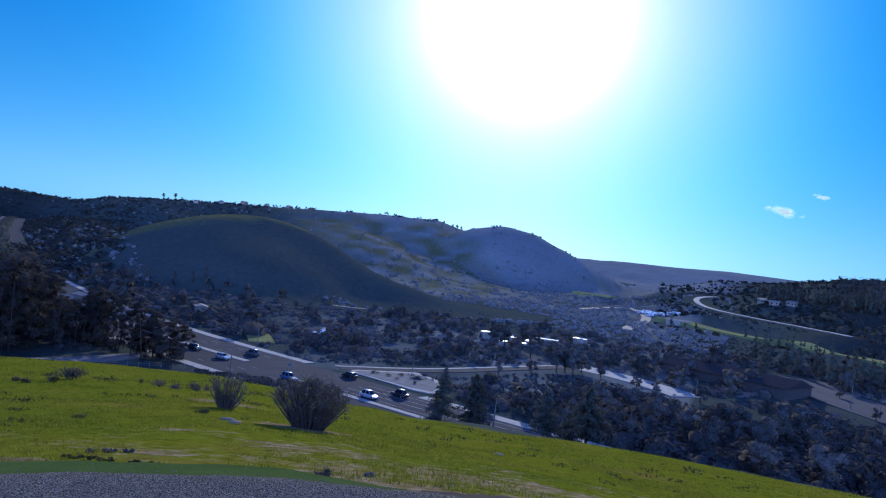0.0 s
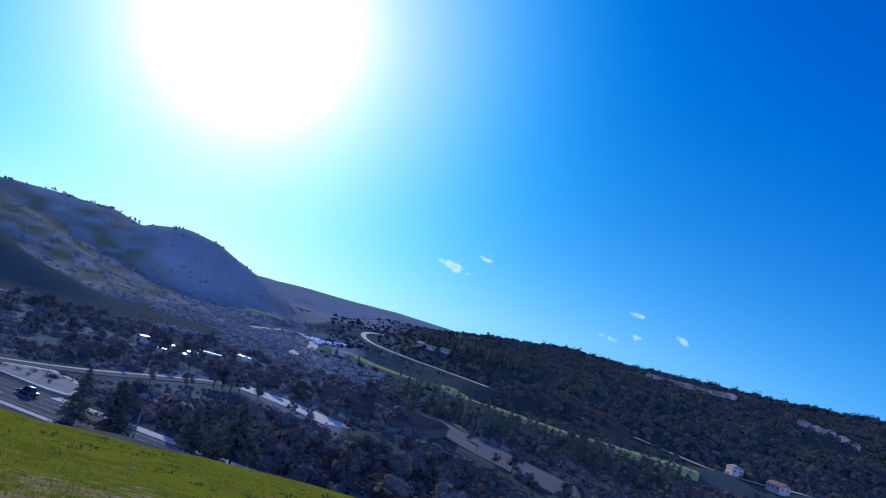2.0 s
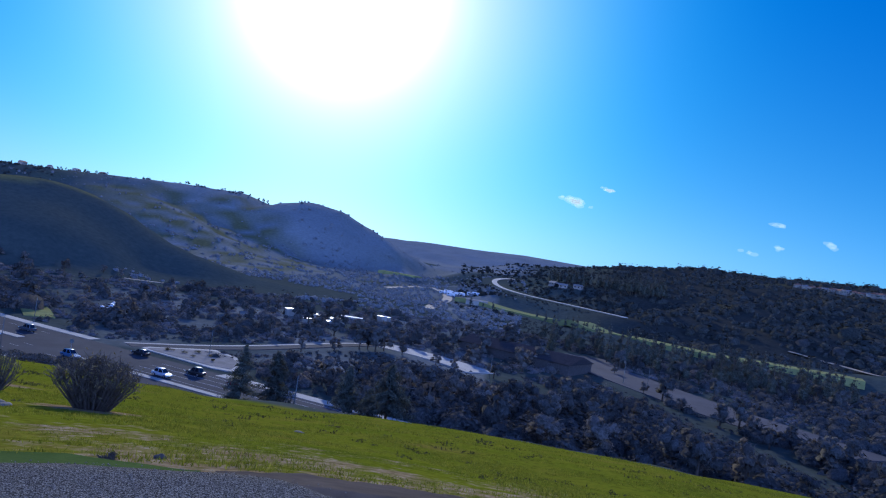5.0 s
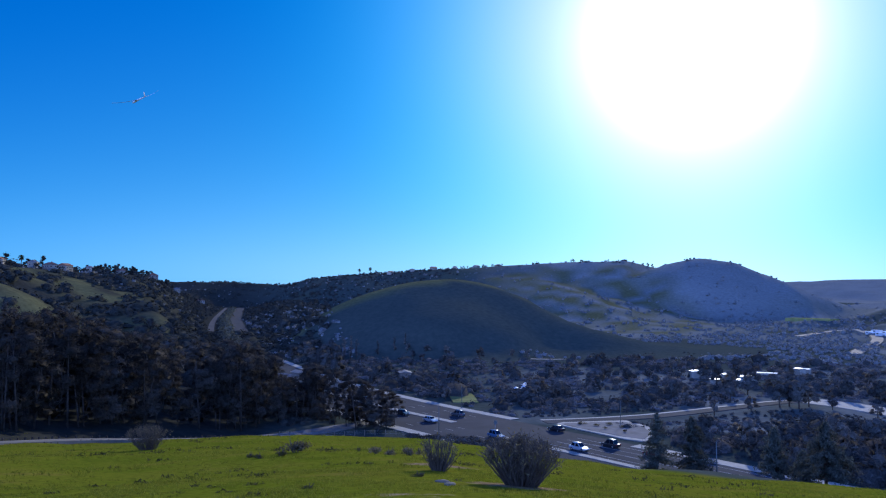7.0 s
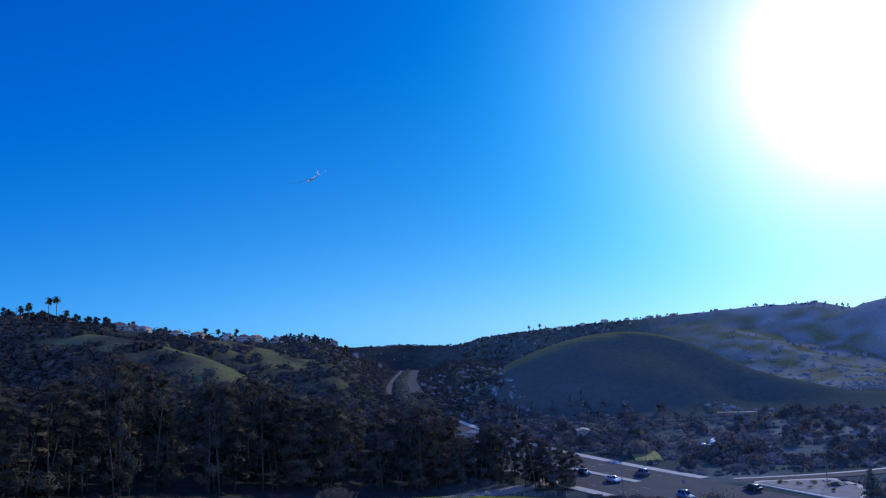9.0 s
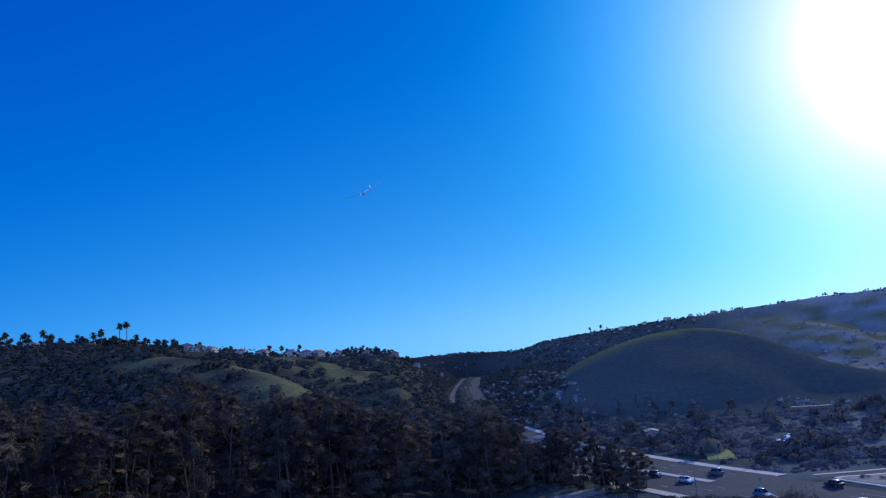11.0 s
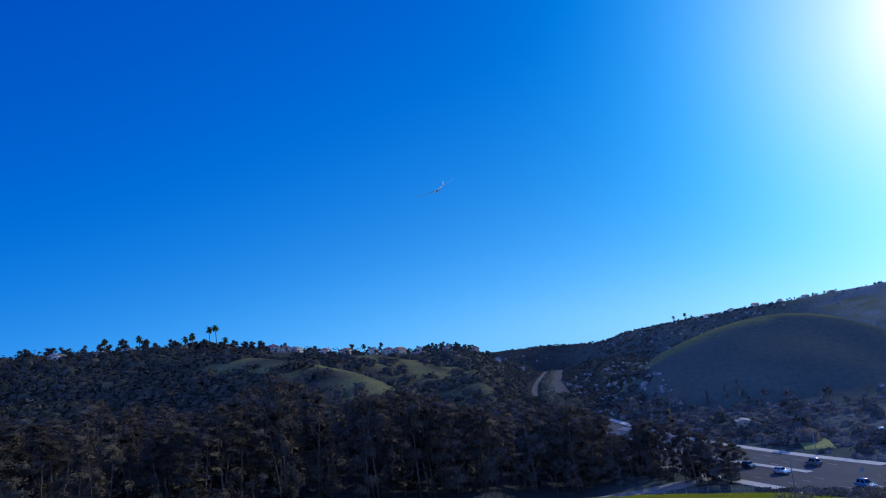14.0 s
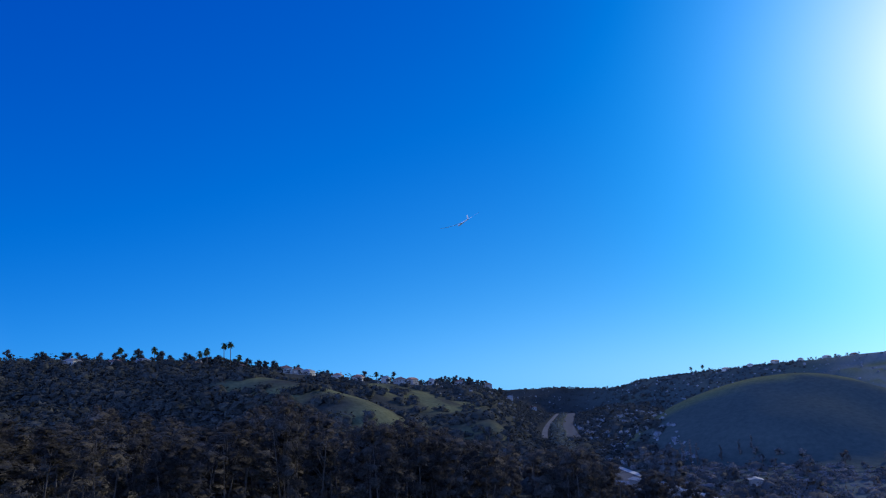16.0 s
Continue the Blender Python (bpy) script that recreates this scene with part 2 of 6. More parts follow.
m_foam = plain("white_foam", (0.55, 0.57, 0.6), 0.5)

# ---- helpers for meshes ----
rng = np.random.default_rng(7)


def part(name, bm, material, parent=None, label="", smooth=False):
    me = bpy.data.meshes.new(name)
    bm.to_mesh(me)
    bm.free()
    if smooth:
        me.polygons.foreach_set("use_smooth", [True] * len(me.polygons))
    if material:
        me.materials.append(material)
    ob = new(name, me)
    if parent:
        ob.parent = parent
    if label:
        ob["label"] = label
    return ob


def raw(name, verts, faces, material, parent=None, smooth=False, tris=None, normals=None):
    """A mesh object from arrays: verts (N, 3), faces (M, 4) or (M, 3)."""
    me = bpy.data.meshes.new(name)
    verts, faces = np.asarray(verts, np.float32), np.asarray(faces, np.int32)
    k = faces.shape[1]
    me.vertices.add(len(verts))
    me.vertices.foreach_set("co", verts.ravel())
    tris = np.zeros((0, 3), np.int32) if tris is None else np.asarray(tris, np.int32)
    me.loops.add(faces.size + tris.size)
    me.loops.foreach_set("vertex_index", np.concatenate([faces.ravel(), tris.ravel()]))
    total = np.concatenate([np.full(len(faces), k, np.int32), np.full(len(tris), 3, np.int32)])
    me.polygons.add(len(total))
    me.polygons.foreach_set("loop_start", (np.cumsum(total) - total).astype(np.int32))
    me.polygons.foreach_set("loop_total", total)
    me.polygons.foreach_set("use_smooth", np.concatenate([np.full(len(faces), bool(smooth) or normals is not None), np.ones(len(tris), bool)]))
    me.update(calc_edges=True)
    if normals is not None:
        me.normals_split_custom_set_from_vertices(normals.tolist())
    if material:
        me.materials.append(material)
    ob = new(name, me)
    if parent:
        ob.parent = parent
    return ob


def add_box(bm, cx, cy, cz, sx, sy, sz, m=None):
    mat = Matrix.Translation((cx, cy, cz)) @ Matrix.Diagonal((sx, sy, sz, 1))
    bmesh.ops.create_cube(bm, size=1, matrix=(m @ mat) if m else mat)
    return bm


def box(sx, sy, sz, cx=0, cy=0, cz=0, bevel=0.0, m=None):
    bm = add_box(bmesh.new(), cx, cy, cz, sx, sy, sz, m)
    if bevel:
        bmesh.ops.bevel(bm, geom=bm.edges[:], offset=bevel, segments=2, affect="EDGES")
    return bm


def tube(bm, points, radii, sides=7, cap=True):
    """A round bar along points with a radius at each."""
    rings = []
    for i, p in enumerate(points):
        p = Vector(p)
        a, b2 = Vector(points[max(0, i - 1)]), Vector(points[min(len(points) - 1, i + 1)])
        d = (b2 - a).normalized()
        u = d.orthogonal().normalized()
        if i:
            u = (pu - d * pu.dot(d)).normalized()
        pu, v = u, d.cross(u)
        rings.append([bm.verts.new(p + radii[i] * (math.cos(t) * u + math.sin(t) * v)) for t in (2 * math.pi * k / sides for k in range(sides))])
    for r, s in zip(rings, rings[1:]):
        for k in range(sides):
            bm.faces.new((r[k], r[(k + 1) % sides], s[(k + 1) % sides], s[k]))
    if cap:
        bm.faces.new(rings[0][::-1])
        bm.faces.new(rings[-1])
    return bm


def leaves(centres, size, g, droop=0.0, slim=0.45, tri=False, face=None):
    """One lozenge-shaped (or three-cornered) spray of leaves at each centre, turned at random, or lying along the crown's outside (face)."""
    c = np.asarray(centres, float)
    k = len(c)
    u = g.normal(size=(k, 3))
    u[:, 2] -= droop
    u /= np.linalg.norm(u, axis=1, keepdims=True)
    w = np.cross(u, g.normal(size=(k, 3)))
    w /= np.linalg.norm(w, axis=1, keepdims=True)
    if face is not None:
        u -= 0.8 * face * np.sum(u * face, axis=1, keepdims=True)
        u /= np.linalg.norm(u, axis=1, keepdims=True)
        w = np.cross(face, u) * (1 if tri else -1)
    s = (np.broadcast_to(size, (k,)) * g.uniform(0.6, 1.4, k))[:, None]
    bend = np.cross(u, w) * s * 0.18
    if tri:
        w = w * s * slim
        v = np.stack([c - u * s * 0.5 + w * 0.6, c - u * s * 0.4 - w * 0.6, c + u * s * 0.6], 1).reshape(-1, 3)
        return v, np.arange(3 * k).reshape(k, 3)
    v = np.stack([c - u * s * 0.5, c + w * s * slim * 0.5 + bend, c + u * s * 0.5, c - w * s * slim * 0.5 + bend], 1).reshape(-1, 3)
    return v, np.arange(4 * k).reshape(k, 4)


ICO_V = np.array([(0, -1, 1.618), (0, 1, 1.618), (0, -1, -1.618), (0, 1, -1.618), (-1, 1.618, 0), (1, 1.618, 0), (-1, -1.618, 0), (1, -1.618, 0), (1.618, 0, -1), (1.618, 0, 1), (-1.618, 0, -1), (-1.618, 0, 1)]) / 1.902
ICO_F = np.array([(a, b2, c) for a in range(12) for b2 in range(a + 1, 12) for c in range(b2 + 1, 12) if max(np.linalg.norm(ICO_V[p] - ICO_V[q]) for p, q in ((a, b2), (b2, c), (a, c))) < 1.1])
ICO_F = np.array([f if np.dot(np.cross(ICO_V[f[1]] - ICO_V[f[0]], ICO_V[f[2]] - ICO_V[f[0]]), ICO_V[f[0]]) > 0 else f[::-1] for f in ICO_F])


def mounds(centres, radii, g, flat=0.8):
    """Lumpy dense hearts of foliage."""
    k = len(centres)
    v = ICO_V[None] * g.uniform(0.72, 1.2, (k, 12, 1)) * np.asarray(radii)[:, None, None] * np.array([1, 1, flat])
    return (v + np.asarray(centres)[:, None, :]).reshape(-1, 3), (ICO_F[None] + 12 * np.arange(k)[:, None, None]).reshape(-1, 3)


def soft(points, centres, per, g, rough=0.35):
    """Shading directions of a crown: away from the heart of its lobe, a little uneven, the same over one spray."""
    n = np.asarray(points) - np.asarray(centres)
    n /= np.linalg.norm(n, axis=1, keepdims=True) + 1e-6
    n = n + rough * g.normal(size=n.shape) + np.array([0, 0, 0.15])
    n /= np.linalg.norm(n, axis=1, keepdims=True)
    return np.repeat(n, per, axis=0)


def polar(az, d, z=0.0):
    a = np.radians(az)
    return np.sin(a) * d, np.cos(a) * d


# ---- the lie of the land ----
TOP = 33.3
ROAD = np.array([(95, 86), (60, 113), (20, 146), (-26, 182), (-75, 220.5), (-125, 268), (-190, 350), (-301, 527), (-451, 783), (-685, 1221)], float)
ROAD_W = 29.0


def seg_dist(x, y, pts):
    """Distance to a line of points, and how far along it (0 to the number of spans)."""
    best, along = np.full(np.shape(x), 1e9), np.zeros(np.shape(x))
    for i, (a, b2) in enumerate(zip(pts[:-1], pts[1:])):
        d = b2[:2] - a[:2]
        t = np.clip(((x - a[0]) * d[0] + (y - a[1]) * d[1]) / (d @ d), 0, 1)
        r = np.hypot(x - a[0] - t * d[0], y - a[1] - t * d[1])
        along = np.where(r < best, i + t, along)
        best = np.minimum(best, r)
    return best, along


def spine(rows):
    """A ridge line given as bearing, elevation seen from the hilltop and distance."""
    return np.array([(*polar(a, d), EYE[2] + d * math.tan(radians(e))) for a, e, d in rows])


RIDGES = [  # spine, slope of its flanks, roundness of its crest
    (spine([(-26, -3.6, 500), (-21.8, -1.1, 505), (-17.6, 0.3, 510), (-14.3, 0.75, 515), (-11.7, 0.6, 515), (-8.4, -0.5, 500), (-5.1, -2.2, 480), (-1.8, -3.2, 460), (1.7, -3.95, 470)]), 0.38, 22),
    (spine([(-36, 0.6, 1700), (-27, 0.5, 1500), (-20, 1.13, 1300), (-13.4, 1.53, 1200), (-5, 2.0, 1150), (-0.6, 2.06, 1120), (1.6, 1.47, 1120)]), 0.30, 30),
    (spine([(-7.5, 0.9, 1050), (-5, 0.0, 930), (-3, -0.9, 850), (-1, -2.2, 760), (1, -3.0, 690)]), 0.20, 10),
    (spine([(-1.5, 1.0, 1050), (0.2, -0.6, 930), (2.0, -1.6, 850), (4.2, -2.5, 790)]), 0.22, 10),
    (spine([(1.6, 1.42, 1080), (3.0, 1.98, 1060), (4.5, 2.25, 1050), (6.7, 1.87, 1040), (8.6, 1.0, 1040), (9.8, 0.4, 1050), (11.3, -0.25, 1060), (13.5, -1.1, 1080)]), 0.42, 40),
    (spine([(6, 0.4, 2700), (9.8, 0.5, 2550), (13.7, 0.64, 2500), (17, 0.66, 2480), (20.5, 0.8, 2500), (23.4, 0.74, 2500), (27.2, 0.66, 2500), (34, 0.5, 2600)]), 0.16, 60),
    (spine([(25.5, 0.1, 1350), (28.4, 1.0, 1260), (31, 1.35, 1220), (33.6, 1.75, 1200), (37, 1.7, 1150), (43, 2.0, 1050), (48, 2.2, 1000), (55, 2.8, 1050), (65, 3.0, 1150), (90, 3, 1200)]), 0.14, 40),
    (spine([(-28.5, 0.4, 1700), (-34.4, 0.85, 1050), (-40, 1.2, 850), (-46.8, 1.8, 720), (-52, 2.7, 660), (-58, 3.3, 640), (-65, 3.5, 660), (-80, 3.6, 680), (-120, 3, 700)]), 0.22, 30),
    (spine([(-57, 2.6, 560), (-53, 2.35, 500), (-51, 2.2, 480), (-47.6, 1.5, 450), (-44.4, 0.4, 430), (-42.4, -0.5, 420), (-39, -2.8, 410)]), 0.36, 15),
    (spine([(-41.5, 0.8, 660), (-39.1, 0.2, 600), (-37, -0.7, 570), (-34.6, -2.0, 540), (-32.5, -3.2, 530)]), 0.32, 15),
]


def wave(x, y, size, seed):
    """Smooth, cheap waves that never line up: about -1 to 1."""
    g = np.random.default_rng(seed)
    s = 0
    for _ in range(7):
        a, f, p = g.uniform(0, 6.283), g.uniform(0.6, 1.7) * 6.283 / size, g.uniform(0, 6.283)
        s = s + np.sin((x * np.cos(a) + y * np.sin(a)) * f + p)
    return s / 3.2


def smax(a, b2, k):
    h = np.clip(0.5 + 0.5 * (a - b2) / k, 0, 1)
    return b2 + (a - b2) * h + k * h * (1 - h)


def rounded(pts, k=4):
    """The same line, led through its points in an even curve."""
    p = np.concatenate([[2 * pts[0] - pts[1]], pts, [2 * pts[-1] - pts[-2]]])
    t = (np.arange(k) / k)[:, None]
    out = [0.5 * (2 * b2 + (c - a) * t + (2 * a - 5 * b2 + 4 * c - d) * t ** 2 + (3 * b2 - a - 3 * c + d) * t ** 3) for a, b2, c, d in zip(p, p[1:], p[2:], p[3:])]
    return np.concatenate(out + [pts[-1:]])


HILL = rounded(RIDGES[0][0], 6)
HILL_AZ, HILL_D = np.degrees(np.arctan2(HILL[:, 0], HILL[:, 1])), np.hypot(HILL[:, 0], HILL[:, 1])


# the pale road on the far slope: bearing, elevation and distance from the hilltop
HWY_LINE = spine([(28.3, -2.48, 535), (27.1, -2.42, 560), (24.3, -2.26, 620), (21.8, -2.12, 680), (20.3, -2.0, 730), (19.0, -1.8, 775), (18.5, -1.5, 815), (18.65, -1.25, 855), (19.5, -1.07, 895), (21, -1.0, 925)])
HWY = HWY_LINE[:, :2]


def ground(x, y):
    x, y = np.asarray(x, float), np.asarray(y, float)
    d, az = np.hypot(x, y), np.degrees(np.arctan2(x, y))
    # the hill that the camera stands on
    s1 = np.interp(az, [-180, -110, -65, -58, -47, -37, -25, -15, -8, 0, 20, 40, 90, 180], [0.03, 0.05, 0.083, 0.122, 0.163, 0.176, 0.180, 0.186, 0.2, 0.21, 0.212, 0.2, 0.15, 0.03])
    dc = np.interp(az, [-37, -25, -15, -8, 0, 60], [150, 140, 100, 50, 32, 32])
    drop = s1 * np.maximum(0, d - 5.2) + 0.015 * np.maximum(0, d - dc)
    hill = TOP - drop + 0.10 * wave(x, y, 9, 3) * np.clip((d - 6) / 10, 0, 1) + 0.25 * wave(x, y, 31, 4) * np.clip((d - 12) / 30, 0, 1)
    base = np.interp(az, [-180, -80, -65, -58, -47, -37, -28, -20, 90, 180], [26, 26, 24, 20, 14, 7.5, 1, -0.3, -0.3, 20]) * np.clip((520 - d) / 250, 0, 1)
    rise = 0.004 * np.maximum(0, d - 600)
    rd, _ = seg_dist(x, y, ROAD)
    calm = np.clip((rd - 20) / 40, 0, 1)
    floor = np.maximum(base, -0.35) + rise + calm * (0.3 * wave(x, y, 60, 5) * np.clip((d - 150) / 100, 0, 1) + 2.0 * wave(x, y, 260, 6) * np.clip((d - 420) / 300, 0, 1))
    floor = np.where(rd < 20, np.minimum(floor, -0.35 + rise), floor)
    z = smax(hill, floor, 3.0) - 0.75 * np.exp(-((hill - floor) / 3.0) ** 2)
    for k, (pts, slope, r) in enumerate(RIDGES):
        if k == 0:  # the round hill: its crest runs at nearly one distance from the hilltop
            over = np.maximum(0, np.abs(az + 12.15) - 13.85)
            rr = np.hypot(d - np.interp(az, HILL_AZ, HILL_D), np.radians(over) * d)
            zz = np.interp(az, HILL_AZ, HILL[:, 2])
            r = np.interp(az, [-26, -20, -16, -11], [36, 32, 24, 13])
        else:
            rr, t = seg_dist(x, y, pts)
            zz = np.interp(t, np.arange(len(pts)), pts[:, 2])
        gully = 1 + 0.10 * wave(x, y, 120, 11) * np.clip(rr / 60, 0, 1)
        h = zz - slope * gully * (np.sqrt(rr * rr + r * r) - r) + 0.7 * wave(x, y, 38, 12) * np.clip(rr / 30, 0.1, 1) + (2.2 * wave(x, y, 85, 13) * np.clip(rr / 50 - 0.2, 0, 1) if 0.15 < slope < 0.33 else 0)
        z = smax(z, h, 6.0)
    # the far road lies on a bench; the lower ground is pressed down to fit the camera's view of it
    hr, ht = seg_dist(x, y, HWY)
    near = np.interp(az, [18.5, 19.0, 20.3, 21.8, 24.3, 27.1, 29, 31], [815, 775, 730, 680, 620, 560, 520, 490])
    sight = EYE[2] + d * np.tan(np.radians(np.interp(az, [18.5, 19.0, 20.3, 21.8, 24.3, 27.1, 29, 31], [-1.75, -2.05, -2.25, -2.37, -2.5, -2.66, -2.75, -2.85])))
    open_view = np.clip((az - 17.0) / 1.4, 0, 1) * np.clip((32.5 - az) / 1.5, 0, 1) * (d < near) * np.clip((d - 330) / 60, 0, 1)
    z = np.where(open_view > 0, z + open_view * (np.minimum(z, sight) - z), z)
    cut_bed = np.clip((hr - 9) / 32, 0, 1)
    cut_bed = cut_bed * cut_bed * (3 - 2 * cut_bed)
    z = np.where(hr < 41, (np.interp(ht, np.arange(len(HWY_LINE)), HWY_LINE[:, 2]) - 0.5) * (1 - cut_bed) + z * cut_bed, z)
    # the road runs on an even bed
    bed = np.clip((rd - 18) / (12 + 0.10 * np.maximum(0, d - 300)), 0, 1)
    bed = bed * bed * (3 - 2 * bed)
    return np.where(d > 60, (-0.12 + rise) * (1 - bed) + z * bed, z)


def build_ground():
    az = np.radians(np.concatenate([np.arange(-180, -78, 3.0), np.arange(-78, 78, 0.4), np.arange(78, 180, 3.0)]))
    dist = np.concatenate([[0.0], np.geomspace(1.2, 4700, 340)])
    A, D = np.meshgrid(az, dist[1:], indexing="ij")
    X, Y = np.sin(A) * D, np.cos(A) * D
    Z = ground(X, Y)
    na, nd = X.shape
    verts = np.concatenate([np.stack([X, Y, Z], -1).reshape(-1, 3), [[0, 0, TOP]]])
    i, j = np.meshgrid(np.arange(na), np.arange(nd - 1), indexing="ij")
    i2 = (i + 1) % na
    faces = np.stack([i2 * nd + j, i2 * nd + j + 1, i * nd + j + 1, i * nd + j], -1).reshape(-1, 4)
    # the innermost ring closes to the centre with thin quads
    ring = np.arange(na)
    c = na * nd
    fan = np.stack([np.full(len(ring[::2]), c), ((ring[::2] + 2) % na) * nd, ((ring[::2] + 1) % na) * nd, ring[::2] * nd], -1)
    ob = raw("ground", verts, np.concatenate([faces, fan]), m_ground, smooth=True)
    x, y = verts[:, 0], verts[:, 1]
    d, a = np.hypot(x, y), np.degrees(np.arctan2(x, y))
    dc = np.interp(a, [-70, -64.5, -58, -47, -37, -25, -15, -8, 0, 60], [55, 63, 86, 119, 148, 165, 140, 90, 60, 60])
    meadow = np.clip((dc + 4 - d) / 6, 0, 1)
    bare = np.where((d > 3.5) & (d < 9.5), 0.22 + 0.1 * np.clip((a + 30) / 20, 0, 1) + 0.22 * np.clip((a + 14) / 8, 0, 1) * np.clip((8.6 - d) / 2, 0, 1) + 0.16 * wave(x, y, 1.6, 21) + 0.1 * wave(x, y, 0.7, 26), 0) + np.where((d >= 9.5) & (d < 60), 0.12 * wave(x, y, 8, 22), 0)
    for a0, q in ((-29.3, 6.35), (-27.6, 6.25)):
        bx, by = polar(a0, q)
        bare = np.maximum(bare, 0.95 * np.exp(-(((x - bx) / 0.3) ** 2 + ((y - by) / 0.22) ** 2)))
    # bare earth at two shrubs, reaching where their shadow falls, to imitate its darkness
    for a0, q in ((-8.3, 12.1), (-14.4, 17.0)):
        bx, by = polar(a0, q)
        bare = np.maximum(bare, 1.15 * np.exp(-(((x - bx) / 0.8) ** 2 + ((y - by + 0.25) / 0.6) ** 2)))
    bare = np.clip(bare, 0, 1)
    lush = np.zeros(len(x))
    for k, lo, hi in ((8, 0, 75), (9, 0, 65), (2, 0, 85), (3, 0, 55)):
        rr, t = seg_dist(x, y, RIDGES[k][0])
        own = np.clip(0.6 + 0.7 * wave(x, y, 50, 23), 0, 1) * (np.clip(t - 1.0, 0, 1) if k == 8 else np.clip(3.4 - t, 0, 1) if k == 9 else 1)
        lush = np.maximum(lush, np.clip((hi - rr) / 40, 0, 1) * own)
    # crest grass of the round hill; its paler band also imitates grazing sunlight
    rr, t = seg_dist(x, y, RIDGES[0][0])
    lush = np.maximum(lush, np.clip((np.interp(t, [0, 1, 3, 4, 5], [18, 30, 22, 8, 5]) - rr) / 5, 0, 1) * np.clip(5.6 - t, 0, 1))
    lush = np.maximum(lush, np.clip(wave(x, y, 150, 24) - 0.5, 0, 0.3) * ((d > 640) & (d < 1200)))
    # far ridges and valley floor that take the haze-paled sage colour
    sage_haze = np.zeros(len(x))
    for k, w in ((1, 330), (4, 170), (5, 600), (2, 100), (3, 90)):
        sage_haze = np.maximum(sage_haze, np.clip((w - seg_dist(x, y, RIDGES[k][0])[0]) / 40, 0, 1))
    sage_haze = np.maximum(sage_haze, np.clip(0.5 + 0.35 * wave(x, y, 70, 25), 0, 1) * ((d > 205) & (d < 760) & (a > -12) & (a < 19) & (seg_dist(x, y, RIDGES[0][0])[0] > 115)))
    sage_haze *= np.clip((a + 13) / 8, 0.0, 1)
    # where the wooded slopes are darkened by colour to stand for their shade
    wood_shade = np.clip((-25 - a) / 4, 0, 1) * (d > 60) + np.clip((a - 24) / 5, 0, 1) * (d > 480)
    for k, v in (("wood_shade", wood_shade), ("sage_haze", sage_haze), ("meadow", meadow), ("bare", bare), ("lush", lush)):
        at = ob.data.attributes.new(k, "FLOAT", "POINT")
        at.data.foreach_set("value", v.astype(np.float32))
    tagged(ob, "rolling green meadow and brush-covered valley with hills", "ground", kind="structure")


build_ground()


def strip(name, pts, width, material, lift=0.0, level=None, thick=0.25, step=4.0, parent=None, offset=0.0, even=4):
    """A paved band with sides along a line of points; level: its height, or None to follow the ground."""
    pts = np.asarray(pts, float)
    # smooth the line with Chaikin's cuts
    for _ in range(3):
        q, r = 0.75 * pts[:-1] + 0.25 * pts[1:], 0.25 * pts[:-1] + 0.75 * pts[1:]
        pts = np.concatenate([pts[:1], np.stack([q, r], 1).reshape(-1, pts.shape[1]), pts[-1:]])
    s = np.concatenate([[0], np.cumsum(np.hypot(*np.diff(pts[:, :2], axis=0).T))])
    k = np.linspace(0, s[-1], max(2, int(s[-1] / step)))
    p = np.stack([np.interp(k, s, pts[:, 0]), np.interp(k, s, pts[:, 1])], 1)
    t = np.gradient(p, axis=0)
    t /= np.linalg.norm(t, axis=1, keepdims=True)
    nrm = np.stack([-t[:, 1], t[:, 0]], 1)
    p = p + nrm * offset
    L, R = p + nrm * width / 2, p - nrm * width / 2
    if level is None:
        zl = np.maximum(ground(*L.T), np.maximum(ground(*R.T), ground(*p.T)))
        pad = np.concatenate([np.full(even, zl[0]), zl, np.full(even, zl[-1])])
        flat = np.convolve(pad, np.ones(2 * even + 1) / (2 * even + 1), "valid")
        zl = zr = np.maximum(flat, zl - 0.1) if even < 9 else flat
    else:
        zl = zr = level + 0.004 * np.maximum(0, np.hypot(*p.T) - 600)
    m = len(p)
    v = np.concatenate([np.c_[L, zl + lift], np.c_[R, zr + lift], np.c_[L, zl + lift - thick], np.c_[R, zr + lift - thick]])
    i = np.arange(m - 1)
    f = np.concatenate([np.stack([a + i, b2 + i, b2 + i + 1, a + i + 1], 1) for a, b2 in ((m, 0), (0, 2 * m), (3 * m, m), (2 * m, 3 * m))])
    f = f[:, ::-1]
    ends = np.array([[0, m, 3 * m, 2 * m], [m - 1, 3 * m - 1, 4 * m - 1, 2 * m - 1]])
    return raw(name, v, np.concatenate([f, ends]), material, parent)


# ---- roads ----
road = tagged(strip("road", ROAD[:7], ROAD_W, m_asphalt, level=0.0), "wide grey asphalt arterial road with faint lane lines", "road", kind="structure")
tagged(strip("pavement", ROAD[:7], 3.2, m_concrete, level=0.07, offset=ROAD_W / 2 + 1.6, thick=0.12), "pale concrete pavement beside the arterial road", "pavement", kind="structure")
FAR_ROAD = np.array([(-312, 545), (-451, 783), (-685, 1221)], float)
for off, width, text in ((12.5, 5.5, "narrow distant carriageway between trees"), (-10.5, 14.5, "wide distant carriageway of the arterial road")):
    tagged(strip("road", FAR_ROAD, width, m_asphalt if width > 9 else m_lot, level=0.05, offset=off, step=12), text, "road", kind="structure")


